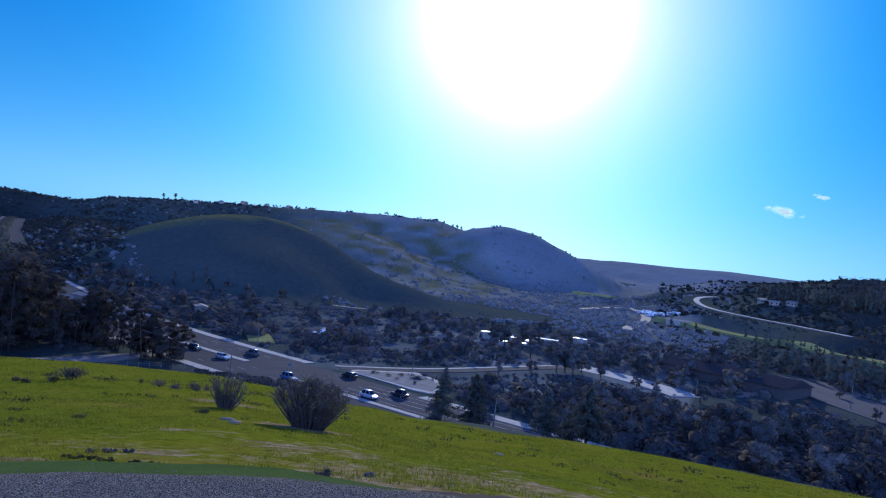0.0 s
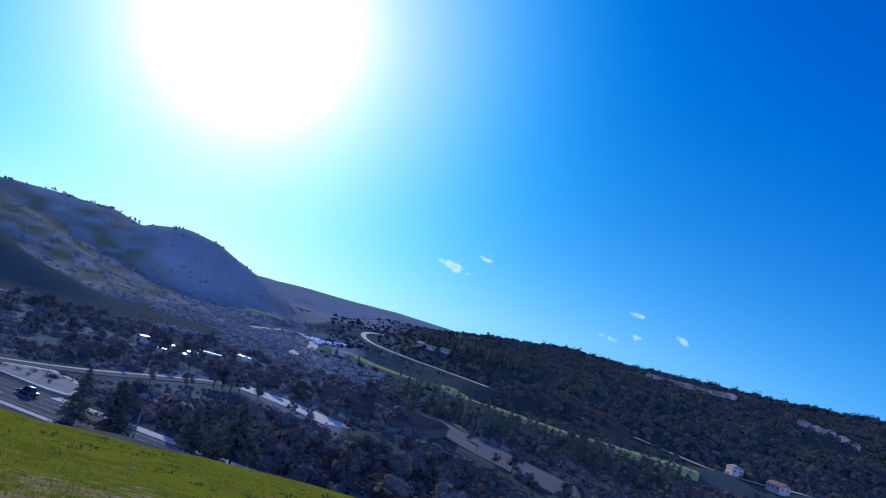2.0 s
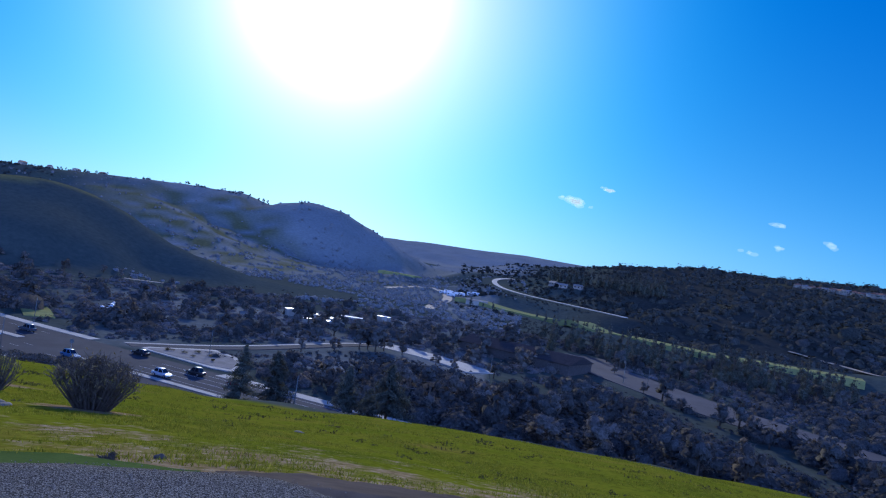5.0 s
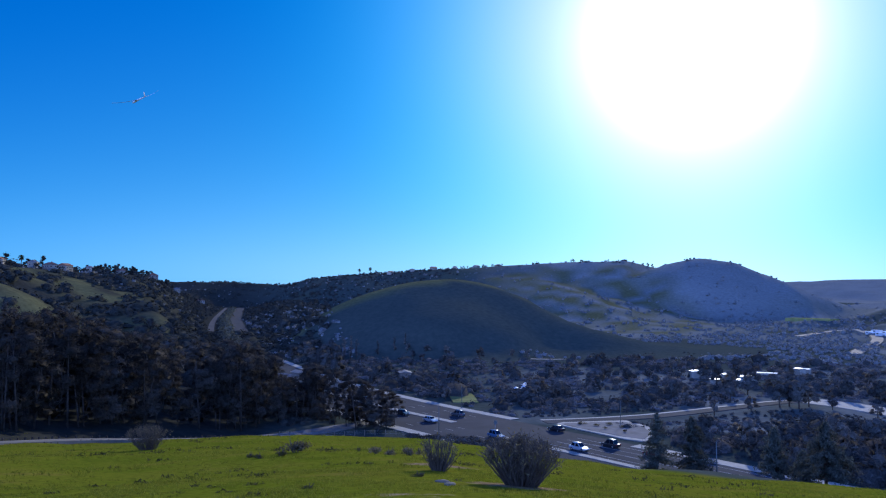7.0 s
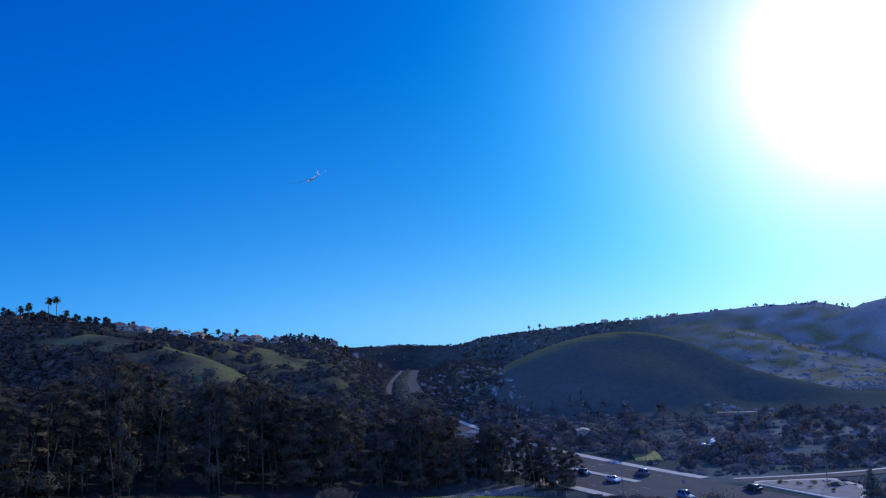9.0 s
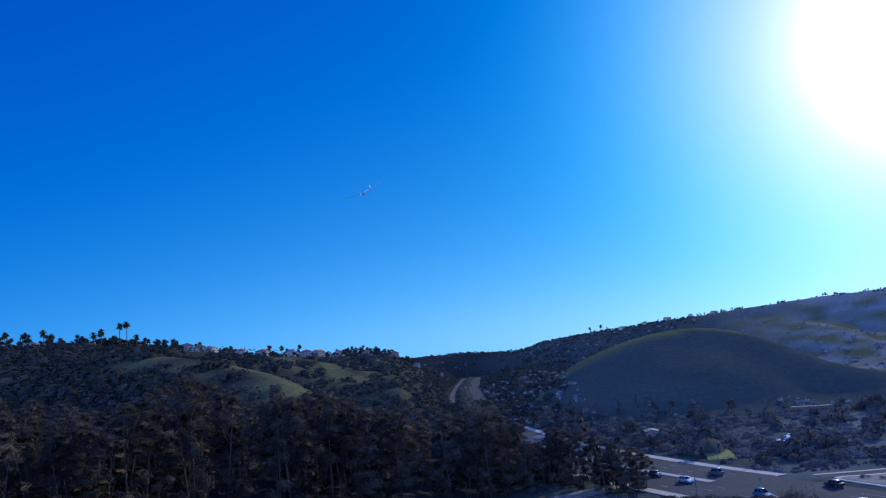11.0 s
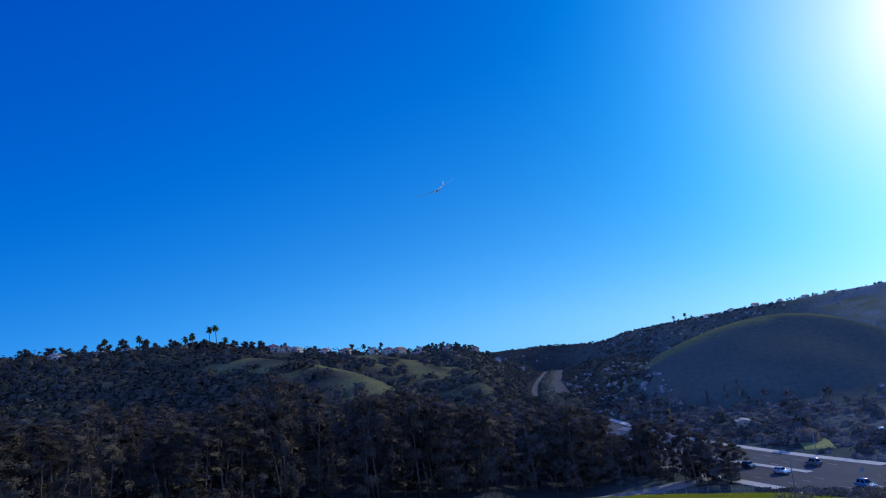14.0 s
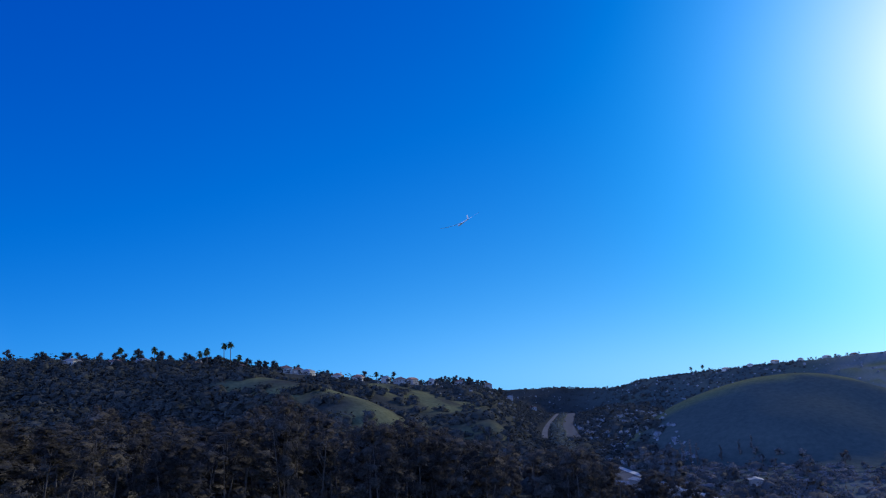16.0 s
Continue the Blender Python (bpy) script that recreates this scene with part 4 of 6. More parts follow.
for az, d, s, k in ((9.4, 252, 0.95, 0), (10.0, 255, 0.9, 1), (10.6, 251, 1.0, 2), (11.2, 257, 0.8, 3), (12.6, 254, 0.6, 4), (15.2, 247, 0.55, 3), (16.6, 241, 0.6, 4), (19.6, 236, 0.75, 0), (5.2, 230, 0.55, 4), (7.6, 241, 0.6, 3), (13.4, 281, 0.8, 1), (15.4, 279, 0.9, 2), (17.6, 268, 0.8, 3), (30.4, 262, 0.6, 4), (33.0, 240, 0.6, 3), (28.2, 300, 0.6, 4)):
    x, y = polar(az, d)
    seat(oak[k], place(None, x, y, g.uniform(0, 6.28), s, 0.15, g.uniform(0.9, 1.2)))
for _ in range(30):
    k = g.uniform(0, len(FIELD) - 1.01)
    q = (FIELD[int(k)] + (FIELD[int(k) + 1] - FIELD[int(k)]) * (k % 1)) * g.uniform(0.955, 0.985)
    seat(pine[int(g.integers(2))], place(None, q[0], q[1], g.uniform(0, 6.28), g.uniform(0.4, 0.75)))
scatter(oak[:3], 45, -35, -22, 245, 430, 0.7, 1.3, 47, 6.0)
# trees standing among the houses on the ridge and along the mesa's rim
g = np.random.default_rng(46)
for k, t0, t1, count, s0, s1, back in ((7, 0.6, 6.6, 85, 0.7, 1.4, 12), (7, 4.0, 7.2, 60, 0.8, 1.3, 10), (7, 1.0, 4.8, 75, 0.8, 1.35, 30), (7, 1.0, 5.0, 45, 0.45, 0.8, -42), (1, 1.0, 6.0, 45, 0.3, 0.65, 8)):
    line = RIDGES[k][0]
    for _ in range(count):
        t = g.uniform(t0, t1)
        q = np.array([np.interp(t, np.arange(len(line)), line[:, c]) for c in (0, 1)]) * (1 + g.uniform(min(-3, back), max(back, -14 if back < 0 else back)) / 700)
        seat(ridge_tree[int(g.integers(3))], place(None, q[0], q[1], g.uniform(0, 6.28), g.uniform(s0, s1), 0.15, g.uniform(0.8, 1.3)))
# slender half-bare poplars at the foot of the round hill
for az, d, h, seed in ((-21.4, 395, 12.5, 1), (-20.9, 392, 13.0, 2), (-20.5, 398, 10.5, 3), (-18.9, 400, 8.5, 4), (-17.7, 402, 8.0, 5), (-16.9, 404, 7.0, 6)):
    g = np.random.default_rng(640 + seed)
    x, y = polar(az, d)
    ob = tagged(tree("poplar_tree", h, 0.16, [(0.35 * g.normal(), 0.35 * g.normal(), h * t, h * 0.085 * (1.25 - 0.6 * t)) for t in (0.2, 0.3, 0.4, 0.5, 0.6, 0.7, 0.8, 0.9)], 600, 0.4, m_bare, m_dark_bark, 650 + seed, 0.3, -0.8, core=0.5),
                "slender grey half-bare poplar below the round hill", "tree", "hillside poplars")
    ob.matrix_world = place(None, x, y)
# a dark stand of conifers below the far ridge
g = np.random.default_rng(49)
for k in range(70):
    az = g.uniform(22.4, 31)
    x, y, d = on_ground(az, -0.75 + g.uniform(-0.12, 0.1))
    seat(pine[k % 2], place(None, x, y, g.uniform(0, 6.28), g.uniform(0.9, 1.5), 0.15, g.uniform(1.0, 1.35)))
for e in oak + pine + ridge_tree:
    drop_proto(e)


def thicket(name, count, a0, a1, d0, d1, r0, r1, per, material, seed, label, keep=None, bias=1.0, leaf=0.55, rise=(0.55, 1.1)):
    """Brush that nobody could count: lumpy mounds, roughened with leaf sprays."""
    g = np.random.default_rng(seed)
    az, d = g.uniform(a0, a1, count), d0 + (d1 - d0) * g.uniform(size=count) ** bias
    x, y = polar(az, d)
    ok = np.ones(count, bool)
    for pts, w in ((ROAD[:7], ROAD_W + 7), (SIDE, 12), (np.array([(-16, 200), (0, 190)], float), 14), (LOT, 27), (HWY, 26), (PATH_L, 9)):
        ok &= seg_dist(x, y, pts)[0] > w / 2 + 1.5
    ok &= ~verge(az, d)
    far = seg_dist(x, y, ROAD[6:])[0]
    ok &= (far > 20) | ((far < 3.0) & (d > 420)) | ((d > 380) & (d < 640))
    if keep is not None:
        ok &= keep(x, y, az, d)
    r = g.uniform(r0, r1, count) * np.clip(1 + 0.25 * g.normal(size=count), 0.5, 1.9)
    ok &= ~too_tall(az, d, r * 1.2)
    x, y, r = x[ok], y[ok], r[ok]
    z = ground(x, y)
    tall = g.uniform(*rise, len(x))
    c = np.stack([x, y, z + r * tall * 0.25], 1)
    cv, cf = mounds(c, r * 0.74, g, 0.8 * float(np.mean(rise)) / 0.82)
    u = g.normal(size=(len(x), per, 3))
    u /= np.linalg.norm(u, axis=2, keepdims=True)
    u[:, :, 2] = np.abs(u[:, :, 2]) * tall[:, None]
    pts = c[:, None, :] + u * r[:, None, None] * g.uniform(0.75, 1.08, (len(x), per, 1))
    pts = pts.reshape(-1, 3)
    low = c - np.array([0, 0, 0.9]) * r[:, None]
    out = soft(pts, np.repeat(low, per, axis=0), 1, g, 0.18)
    v, f = leaves(pts, np.repeat(r * leaf * 0.8, per), g, 0.0, 0.7, tri=True, face=out)
    nrm = np.concatenate([np.repeat(out, 3, axis=0), soft(cv, np.repeat(low, 12, axis=0), 1, g, 0.15)])
    return tagged(raw(name, np.concatenate([v, cv]), f, material, tris=cf + len(v), normals=nrm), label, "brush", kind="stuff")


def open_floor(x, y, az, d):
    p = seg_dist(x, y, np.array([(50, 262), (64, 252), (80, 226), (88, 205)], float))[0] > 10
    fld = seg_dist(x, y, FIELD)[0] > 24
    return p & fld & (wave(x, y, 40, 51) > -1.0)


def no_lush(x, y, az, d):
    ok = np.ones(len(x), bool)
    for k, q in ((8, 30), (9, 40), (2, 75), (3, 55), (0, 128)):
        rr, t = seg_dist(x, y, RIDGES[k][0])
        ok &= (rr > (np.where(t > 6.8, 60, q) if k == 0 else q)) | ((wave(x, y, 30, 52) > (0.2 if k in (2, 3) else 0.6)) & (k != 0)) | ((k == 8) & (t < 1.3)) | ((k == 9) & (t > 3.0)) | ((k == 0) & (t < 0.8))
    return ok


for count, leaf_m, seed, r0, r1, text in ((3600, m_scrub, 71, 0.9, 2.3, "grey-brown brush on the valley floor"), (1600, m_bare, 85, 0.9, 2.4, "brown half-bare brush on the valley floor"), (1500, m_oak, 86, 1.4, 3.4, "rounded dull green bushes on the valley floor")):
    thicket("valley_brush", count, -26, 48, 150, 405, r0, r1, 38, leaf_m, seed, text, lambda x, y, a, d: open_floor(x, y, a, d) & ((d > 240) | (a < 6) | (leaf_m is m_oak)) & ((a > -17.5) | (d > 245)) & ((d < 380) | (a > -3)) & ((wave(x, y, 34, seed) > -0.6) | (a < -12) | (a > 22)), leaf=0.34, rise=(0.3, 0.6) if leaf_m is m_scrub else (0.6, 1.1))
thicket("near_woods", 620, 10, 50, 150, 238, 1.8, 3.4, 70, m_oak, 77, "dense dark evergreen thicket below the meadow", open_floor, leaf=0.3, rise=(0.7, 1.1))
thicket("far_brush", 6500, -30, 21, 400, 900, 1.0, 2.4, 12, m_sage_haze, 72, "dry brush over the far valley and slopes", lambda x, y, a, d: open_floor(x, y, a, d) & no_lush(x, y, a, d), leaf=0.55)
thicket("near_woods", 1150, 38, 66, 240, 560, 1.9, 3.9, 20, m_oak, 80, "dark trees filling the valley below the far houses", open_floor, leaf=0.35, rise=(0.7, 1.1))
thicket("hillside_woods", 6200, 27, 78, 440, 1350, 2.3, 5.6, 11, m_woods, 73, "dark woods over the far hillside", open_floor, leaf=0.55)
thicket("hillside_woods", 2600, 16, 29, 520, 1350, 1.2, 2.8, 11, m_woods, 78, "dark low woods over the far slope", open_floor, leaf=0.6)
thicket("slope_brush", 3500, 17, 31, 360, 780, 0.45, 1.0, 11, m_woods, 87, "low dark scrub below the curving road", open_floor, leaf=0.6)
thicket("low_brush", 5000, -8, 46, 150, 262, 0.35, 0.9, 11, m_oak, 79, "low dark brush around the car park and yard", open_floor, leaf=0.5)
thicket("ridge_brush", 2600, -50, 16, 700, 1550, 1.0, 2.4, 11, m_sage_haze, 74, "dark brush and low trees over the distant ridge", no_lush, leaf=0.6)
thicket("grove_undergrowth", 900, -72, -18, 62, 330, 0.6, 1.4, 40, m_woods, 75, "dull undergrowth beneath the eucalyptus trees", lambda x, y, a, d: d > np.interp(a, [-72, -66, -58.2, -47, -39, -30, -23, -18], [50, 61, 88, 124, 149, 175, 200, 232]) + 14, leaf=0.3)
thicket("grove_undergrowth", 260, -26, -18.2, 188, 250, 0.8, 1.9, 40, m_woods, 89, "dark shrubs at the grove's edge by the road", lambda x, y, a, d: seg_dist(x, y, ROAD)[0] > 19, leaf=0.3)
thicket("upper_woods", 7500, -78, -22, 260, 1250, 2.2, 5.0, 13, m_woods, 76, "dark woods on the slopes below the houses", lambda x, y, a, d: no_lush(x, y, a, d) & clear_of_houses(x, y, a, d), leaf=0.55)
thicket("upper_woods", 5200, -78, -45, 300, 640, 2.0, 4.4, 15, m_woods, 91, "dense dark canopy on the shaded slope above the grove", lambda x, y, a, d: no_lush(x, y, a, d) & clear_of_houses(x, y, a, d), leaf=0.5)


def r_clear(x, y, d):
    """Beside and below the line of sight to the distant carriageways."""
    return (seg_dist(x, y, ROAD)[0] < 34) & (d < 640)


def crest(k, t0, t1, reach):
    def keep(x, y, az, d):
        rr, t = seg_dist(x, y, RIDGES[k][0])
        return (rr < reach) & (t > t0) & (t < t1)
    return keep


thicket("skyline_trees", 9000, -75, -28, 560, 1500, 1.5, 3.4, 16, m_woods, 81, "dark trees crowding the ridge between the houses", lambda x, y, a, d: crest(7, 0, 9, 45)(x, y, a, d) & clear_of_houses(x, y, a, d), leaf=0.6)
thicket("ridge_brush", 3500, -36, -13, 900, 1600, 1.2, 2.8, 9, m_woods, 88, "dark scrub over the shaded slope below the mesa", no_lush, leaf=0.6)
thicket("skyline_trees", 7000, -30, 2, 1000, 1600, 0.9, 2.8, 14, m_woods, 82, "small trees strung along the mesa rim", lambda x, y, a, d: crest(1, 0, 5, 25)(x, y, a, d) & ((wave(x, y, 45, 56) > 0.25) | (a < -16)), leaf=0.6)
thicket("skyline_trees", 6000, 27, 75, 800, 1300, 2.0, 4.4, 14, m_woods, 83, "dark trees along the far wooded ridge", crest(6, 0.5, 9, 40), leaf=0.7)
thicket("roadside_woods", 1500, -34, -25.5, 385, 650, 1.4, 2.9, 16, m_woods, 90, "dark trees closing in on the distant road", lambda x, y, a, d: r_clear(x, y, d), leaf=0.5)
thicket("median_trees", 9000, -31, -26, 380, 1300, 2.0, 4.0, 22, m_pine, 84, "dark trees between the distant carriageways", lambda x, y, a, d: seg_dist(x, y, ROAD[6:])[0] < 3.5, leaf=0.5)

# ---- small plants and stones of the meadow ----


def shrub(label, w, h, stems, twigs, seed, spread=0.9, up=1.0, leafy=1.0, name="shrub", split=False):
    """A woody shrub: stems fan out from one base and end in fine upright twigs."""
    g = np.random.default_rng(seed)
    root = tagged(new(name), label, "shrub")
    bs, bt, pts = bmesh.new(), bmesh.new(), []
    for i in range(stems):
        if split and i:
            part("stem", bs, m_dark_bark, root)
            bs = bmesh.new()
        if split:
            bt = bs
        a = g.uniform(0, 6.283)
        r = w / 2 * math.sqrt(g.uniform(0.02, 1)) * spread
        ht = h * (1 - 0.35 * (2 * r / w) ** 2) * g.uniform(0.72, 1.05)
        b0 = Vector((math.cos(a), math.sin(a), 0)) * g.uniform(0, 0.13) * w
        mid = Vector((math.cos(a) * r * 0.62, math.sin(a) * r * 0.62, ht * 0.42))
        tip = Vector((math.cos(a) * r, math.sin(a) * r, ht))
        tube(bs, [b0 - Vector((0, 0, 0.08)), mid, tip], [0.012, 0.008, 0.003], 5, False)
        for j in range(twigs):
            f = g.uniform(0.25, 1.0)
            p = mid.lerp(tip, f) if f > 0.5 else b0.lerp(mid, f * 2)
            q = p + Vector((g.normal() * 0.10, g.normal() * 0.10, g.uniform(0.12, 0.3) * up)) * h
            q.z = min(q.z, ht * 1.08)
            tube(bt, [p, q], [0.006, 0.002], 4, False)
            for _ in range(int(3 * leafy + g.uniform(0, 1))):
                s = g.uniform(0.1, 1.0)
                pts.append(p.lerp(q, s) + Vector((g.normal(), g.normal(), g.normal())) * 0.025)
    if split:
        part("stem", bs, m_dark_bark, root)
    else:
        tagged(part("branchwork", bs, m_dark_bark, root), kind="stuff")
        tagged(part("brushwood", bt, m_dark_bark, root), kind="stuff")
    if pts:
        v, f = leaves(np.array(pts), min(0.06, h * 0.22), g, -0.6, 0.3)
        raw("foliage", v, f, m_tuft if name == "weed" else m_shrub, root)
    return root


def low_shrub(label, w, h, seed, leaf_m=m_shrub):
    """A low rounded shrub: short stems under a dense uneven cushion of small leaves."""
    g = np.random.default_rng(seed)
    root = tagged(new("shrub"), label, "shrub")
    lobes = [(g.normal() * w * 0.2, g.normal() * w * 0.14, h * g.uniform(0.25, 0.5), w * g.uniform(0.18, 0.3)) for _ in range(7)]
    pts, mid = crown_points(g, lobes, 900 if w > 0.2 else 160, h / w)
    out = soft(pts, mid, 1, g, 0.4)
    v, f = leaves(pts, max(0.012, w * 0.06), g, -0.4, 0.45, face=out)
    raw("foliage", v, f, leaf_m, root, normals=np.repeat(out, 4, axis=0))
    for _ in range(9 if w > 0.2 else 3):
        a, r = g.uniform(0, 6.28), g.uniform(0.1, 0.4) * w
        part("stem", tube(bmesh.new(), [(0, 0, -0.1 * min(1, h / 0.2)), (r * 0.6 * math.cos(a), r * 0.6 * math.sin(a), h * 0.45), (r * math.cos(a), r * math.sin(a), h * g.uniform(0.7, 1.05))], [min(0.012, w * 0.03), min(0.009, w * 0.02), min(0.003, w * 0.01)], 4, False), m_dark_bark, root)
    return root


for az, el, w, h, stems, twigs, leafy, label, seed in (
        (-8.3, -14.1, 1.35, 0.80, 170, 8, 0.32, "large grey-brown woody shrub with upright twigs", 1),
        (-14.4, -13.1, 0.95, 0.68, 64, 3, 0.25, "fan-shaped grey shrub of straight upright stems", 2),
        (-34.9, -10.9, 2.7, 1.35, 120, 7, 0.8, "half-bare brown shrub on the grass", 3)):
    x, y, d = on_ground(az, el)
    shrub(label, w, h, stems, twigs, 900 + seed, leafy=leafy, split=True).matrix_world = Matrix.Translation((x, y, float(ground(x, y)) - 0.02))

# low shrubs of the meadow: bearing, elevation, width and height in degrees as seen from the stand
for i, (az, el, w, h, label) in enumerate((
        (-24.9, -11.62, 2.5, 1.15, "rounded hazy grey-green shrub on the grass"),
        (-25.9, -11.81, 1.25, 0.5, "low dark shrub beside the rounded one"),
        (-28.0, -11.83, 0.85, 0.42, "low dark tuft of shrub on the grass"),
        (-27.3, -11.92, 0.95, 0.42, "low dark tuft of shrub on the grass"),
        (-20.3, -11.7, 0.55, 0.45, "small dry shrub on the grass"),
        (-19.0, -11.88, 1.2, 0.75, "pale dry shrub in a loose row"),
        (-18.0, -11.97, 1.1, 0.65, "pale dry shrub in a loose row"),
        (-16.6, -12.02, 1.5, 0.85, "pale dry shrub in a loose row"),
        (-15.8, -11.97, 0.8, 0.6, "pale dry shrub in a loose row"),
        (-15.8, -13.5, 1.1, 0.5, "dark low tuft beside the fan-shaped shrub"),
        (-13.0, -13.8, 0.9, 0.38, "dark low tuft on the grass"),
        (-23.9, -14.1, 1.25, 0.42, "dark low tuft on the grass"),
        (-27.7, -13.67, 0.45, 0.25, "dark low tuft on the grass"),
        (-27.2, -13.65, 0.6, 0.25, "dark low tuft on the grass"),
        (-27.9, -15.0, 0.7, 0.25, "dark low tuft on the grass"),
        (-19.5, -12.6, 0.7, 0.25, "dark low tuft on the grass"))):
    x, y, d = on_ground(az, el)
    low_shrub(label, d * radians(w), d * radians(h), 920 + i, m_shrub if "pale" in label or "hazy" in label else m_tuft).matrix_world = Matrix.Translation((x, y, float(ground(x, y)) - 0.02))
# ragged weeds creeping along the edge of the turf
for i in range(26):
    az = -24.6 + 0.24 * i + 0.1 * math.sin(i * 2.3)
    if 13 < i < 17:
        continue
    x, y, d = on_ground(az, -16.62 - 0.02 * i + 0.07 * math.sin(i * 1.7))
    low_shrub("dark weed creeping along the turf's edge", 0.06 + 0.025 * math.sin(i * 5.1), 0.035 + 0.012 * math.sin(i * 3.3), 1000 + i, m_tuft).matrix_world = Matrix.Translation((x, y, float(ground(x, y)) - 0.004))

# dark brush at the lip of the slope above the road
for i, (az, d, w, h) in enumerate(((-11.6, 62, 4.6, 1.2), (-10.3, 58, 4.2, 1.2), (-9.3, 54, 3.6, 1.3), (-8.4, 50, 3.2, 1.2), (-12.6, 70, 3.8, 1.0), (-15.2, 96, 3.2, 1.0), (-16.4, 104, 3.0, 0.9))):
    x, y = polar(az, d)
    root = tagged(new("lip_shrub"), "dense dark shrub at the lip of the slope", "shrub", "lip shrubs")
    g = np.random.default_rng(960 + i)
    pts, mid = crown_points(g, [(g.normal() * w * 0.2, g.normal() * w * 0.1, h * 0.35, w * 0.25) for _ in range(8)], 1500, h / w)
    out = soft(pts, mid, 1, g, 0.35)
    v, f = leaves(pts, 0.18, g, 0.0, 0.5, face=out)
    raw("foliage", v, f, m_oak, root, normals=np.repeat(out, 4, axis=0))
    bm = bmesh.new()
    for _ in range(14):
        a, r = g.uniform(0, 6.28), g.uniform(0.1, 0.35) * w
        tube(bm, [(0, 0, -0.3), (r * math.cos(a), r * math.sin(a), h * 0.6)], [0.03, 0.01], 4, False)
    part("branchwork", bm, m_dark_bark, root)
    root.matrix_world = Matrix.Translation((x, y, float(ground(x, y))))

for i, (x, y, w) in enumerate(((-14.5, 203.2, 2.2), (-10.5, 202.0, 1.6), (-7.0, 204.5, 2.0), (-4.0, 201.0, 1.4), (-3.0, 195.0, 1.8), (-8.0, 198.0, 1.3))):
    low_shrub("low rounded shrub in the kerbed planting bed", w, 0.9, 970 + i).matrix_world = Matrix.Translation((x, y, 0.15))


def boulder(name, label, az, el, sx, sy, sz, material, seed, lift=0.0):
    g = np.random.default_rng(seed)
    bm = bmesh.new()
    bmesh.ops.create_icosphere(bm, subdivisions=3, radius=0.5)
    for v in bm.verts:
        v.co *= 1 + 0.22 * noise.noise(v.co * 2.2 + Vector((seed, 0, 0))) + 0.08 * noise.noise(v.co * 6)
        v.co.x, v.co.y, v.co.z = v.co.x * sx, v.co.y * sy, v.co.z * sz
    x, y, d = on_ground(az, el)
    ob = tagged(part(name, bm, material, smooth=True), label, "rock")
    ob.matrix_world = Matrix.Translation((x, y, float(ground(x, y)) + sz * 0.15 + lift)) @ Matrix.Rotation(g.uniform(0, 6), 4, "Z")


m_pale_rock = surface("pale_rock", (0.12, 0.098, 0.07), (0.22, 0.185, 0.135), 3.0, 0.9, 0.5, 0.02, spec=0.05)
m_dark_rock = surface("dark_rock", (0.05, 0.04, 0.035), (0.12, 0.10, 0.085), 4.0, 0.9, 0.5, 0.02)
boulder("rock", "flat pale stone lying in the grass", -14.1, -13.9, 0.24, 0.15, 0.06, m_pale_rock, 1)
boulder("rock", "flat pale stone lying in the grass", -13.6, -14.1, 0.22, 0.15, 0.06, m_pale_rock, 2)
boulder("rock", "small dark stone at the gravel's edge", -3.4, -17.0, 0.10, 0.06, 0.06, m_dark_rock, 3)
boulder("rock", "pale worn stone in the meadow", 6.0, -14.4, 0.2, 0.12, 0.05, m_pale_rock, 4)
# loose stones on the stand and along its edge
for count, d0, d1, s0, s1, stone_m, seed, text in ((2300, 3.4, 5.5, 0.003, 0.008, m_pale_rock, 97, "loose pale pebbles on the gravel stand"),):
    g = np.random.default_rng(seed)
    az = g.uniform(-66, 34, count)
    d = d0 + (d1 - d0) * g.uniform(size=count) ** 0.8 - np.clip(0.05 * (az - 3), 0, 1.6)
    x, y = polar(az, d)
    r = g.uniform(s0, s1, count)
    v, f = mounds(np.stack([x, y, ground(x, y) + 0.03 + r * 0.2], 1), r, g, 0.6)
    tagged(raw("pebbles", v, f, stone_m), text, "pebbles", kind="stuff")
for az, el, w, h, seed in ((-6.6, -17.25, 0.09, 0.08, 1), (-7.0, -17.2, 0.25, 0.03, 2), (-21.8, -16.3, 0.2, 0.04, 3), (-20.6, -16.3, 0.16, 0.04, 4), (-23.0, -16.3, 0.14, 0.03, 5)):
    x, y, d = on_ground(az, el)
    ob = shrub("small dark weed at the edge of the gravel", w * 0.75, h * 0.7, 26, 3, 980 + seed, leafy=0.8, name="weed")
    ob.matrix_world = Matrix.Translation((x, y, float(ground(x, y))))


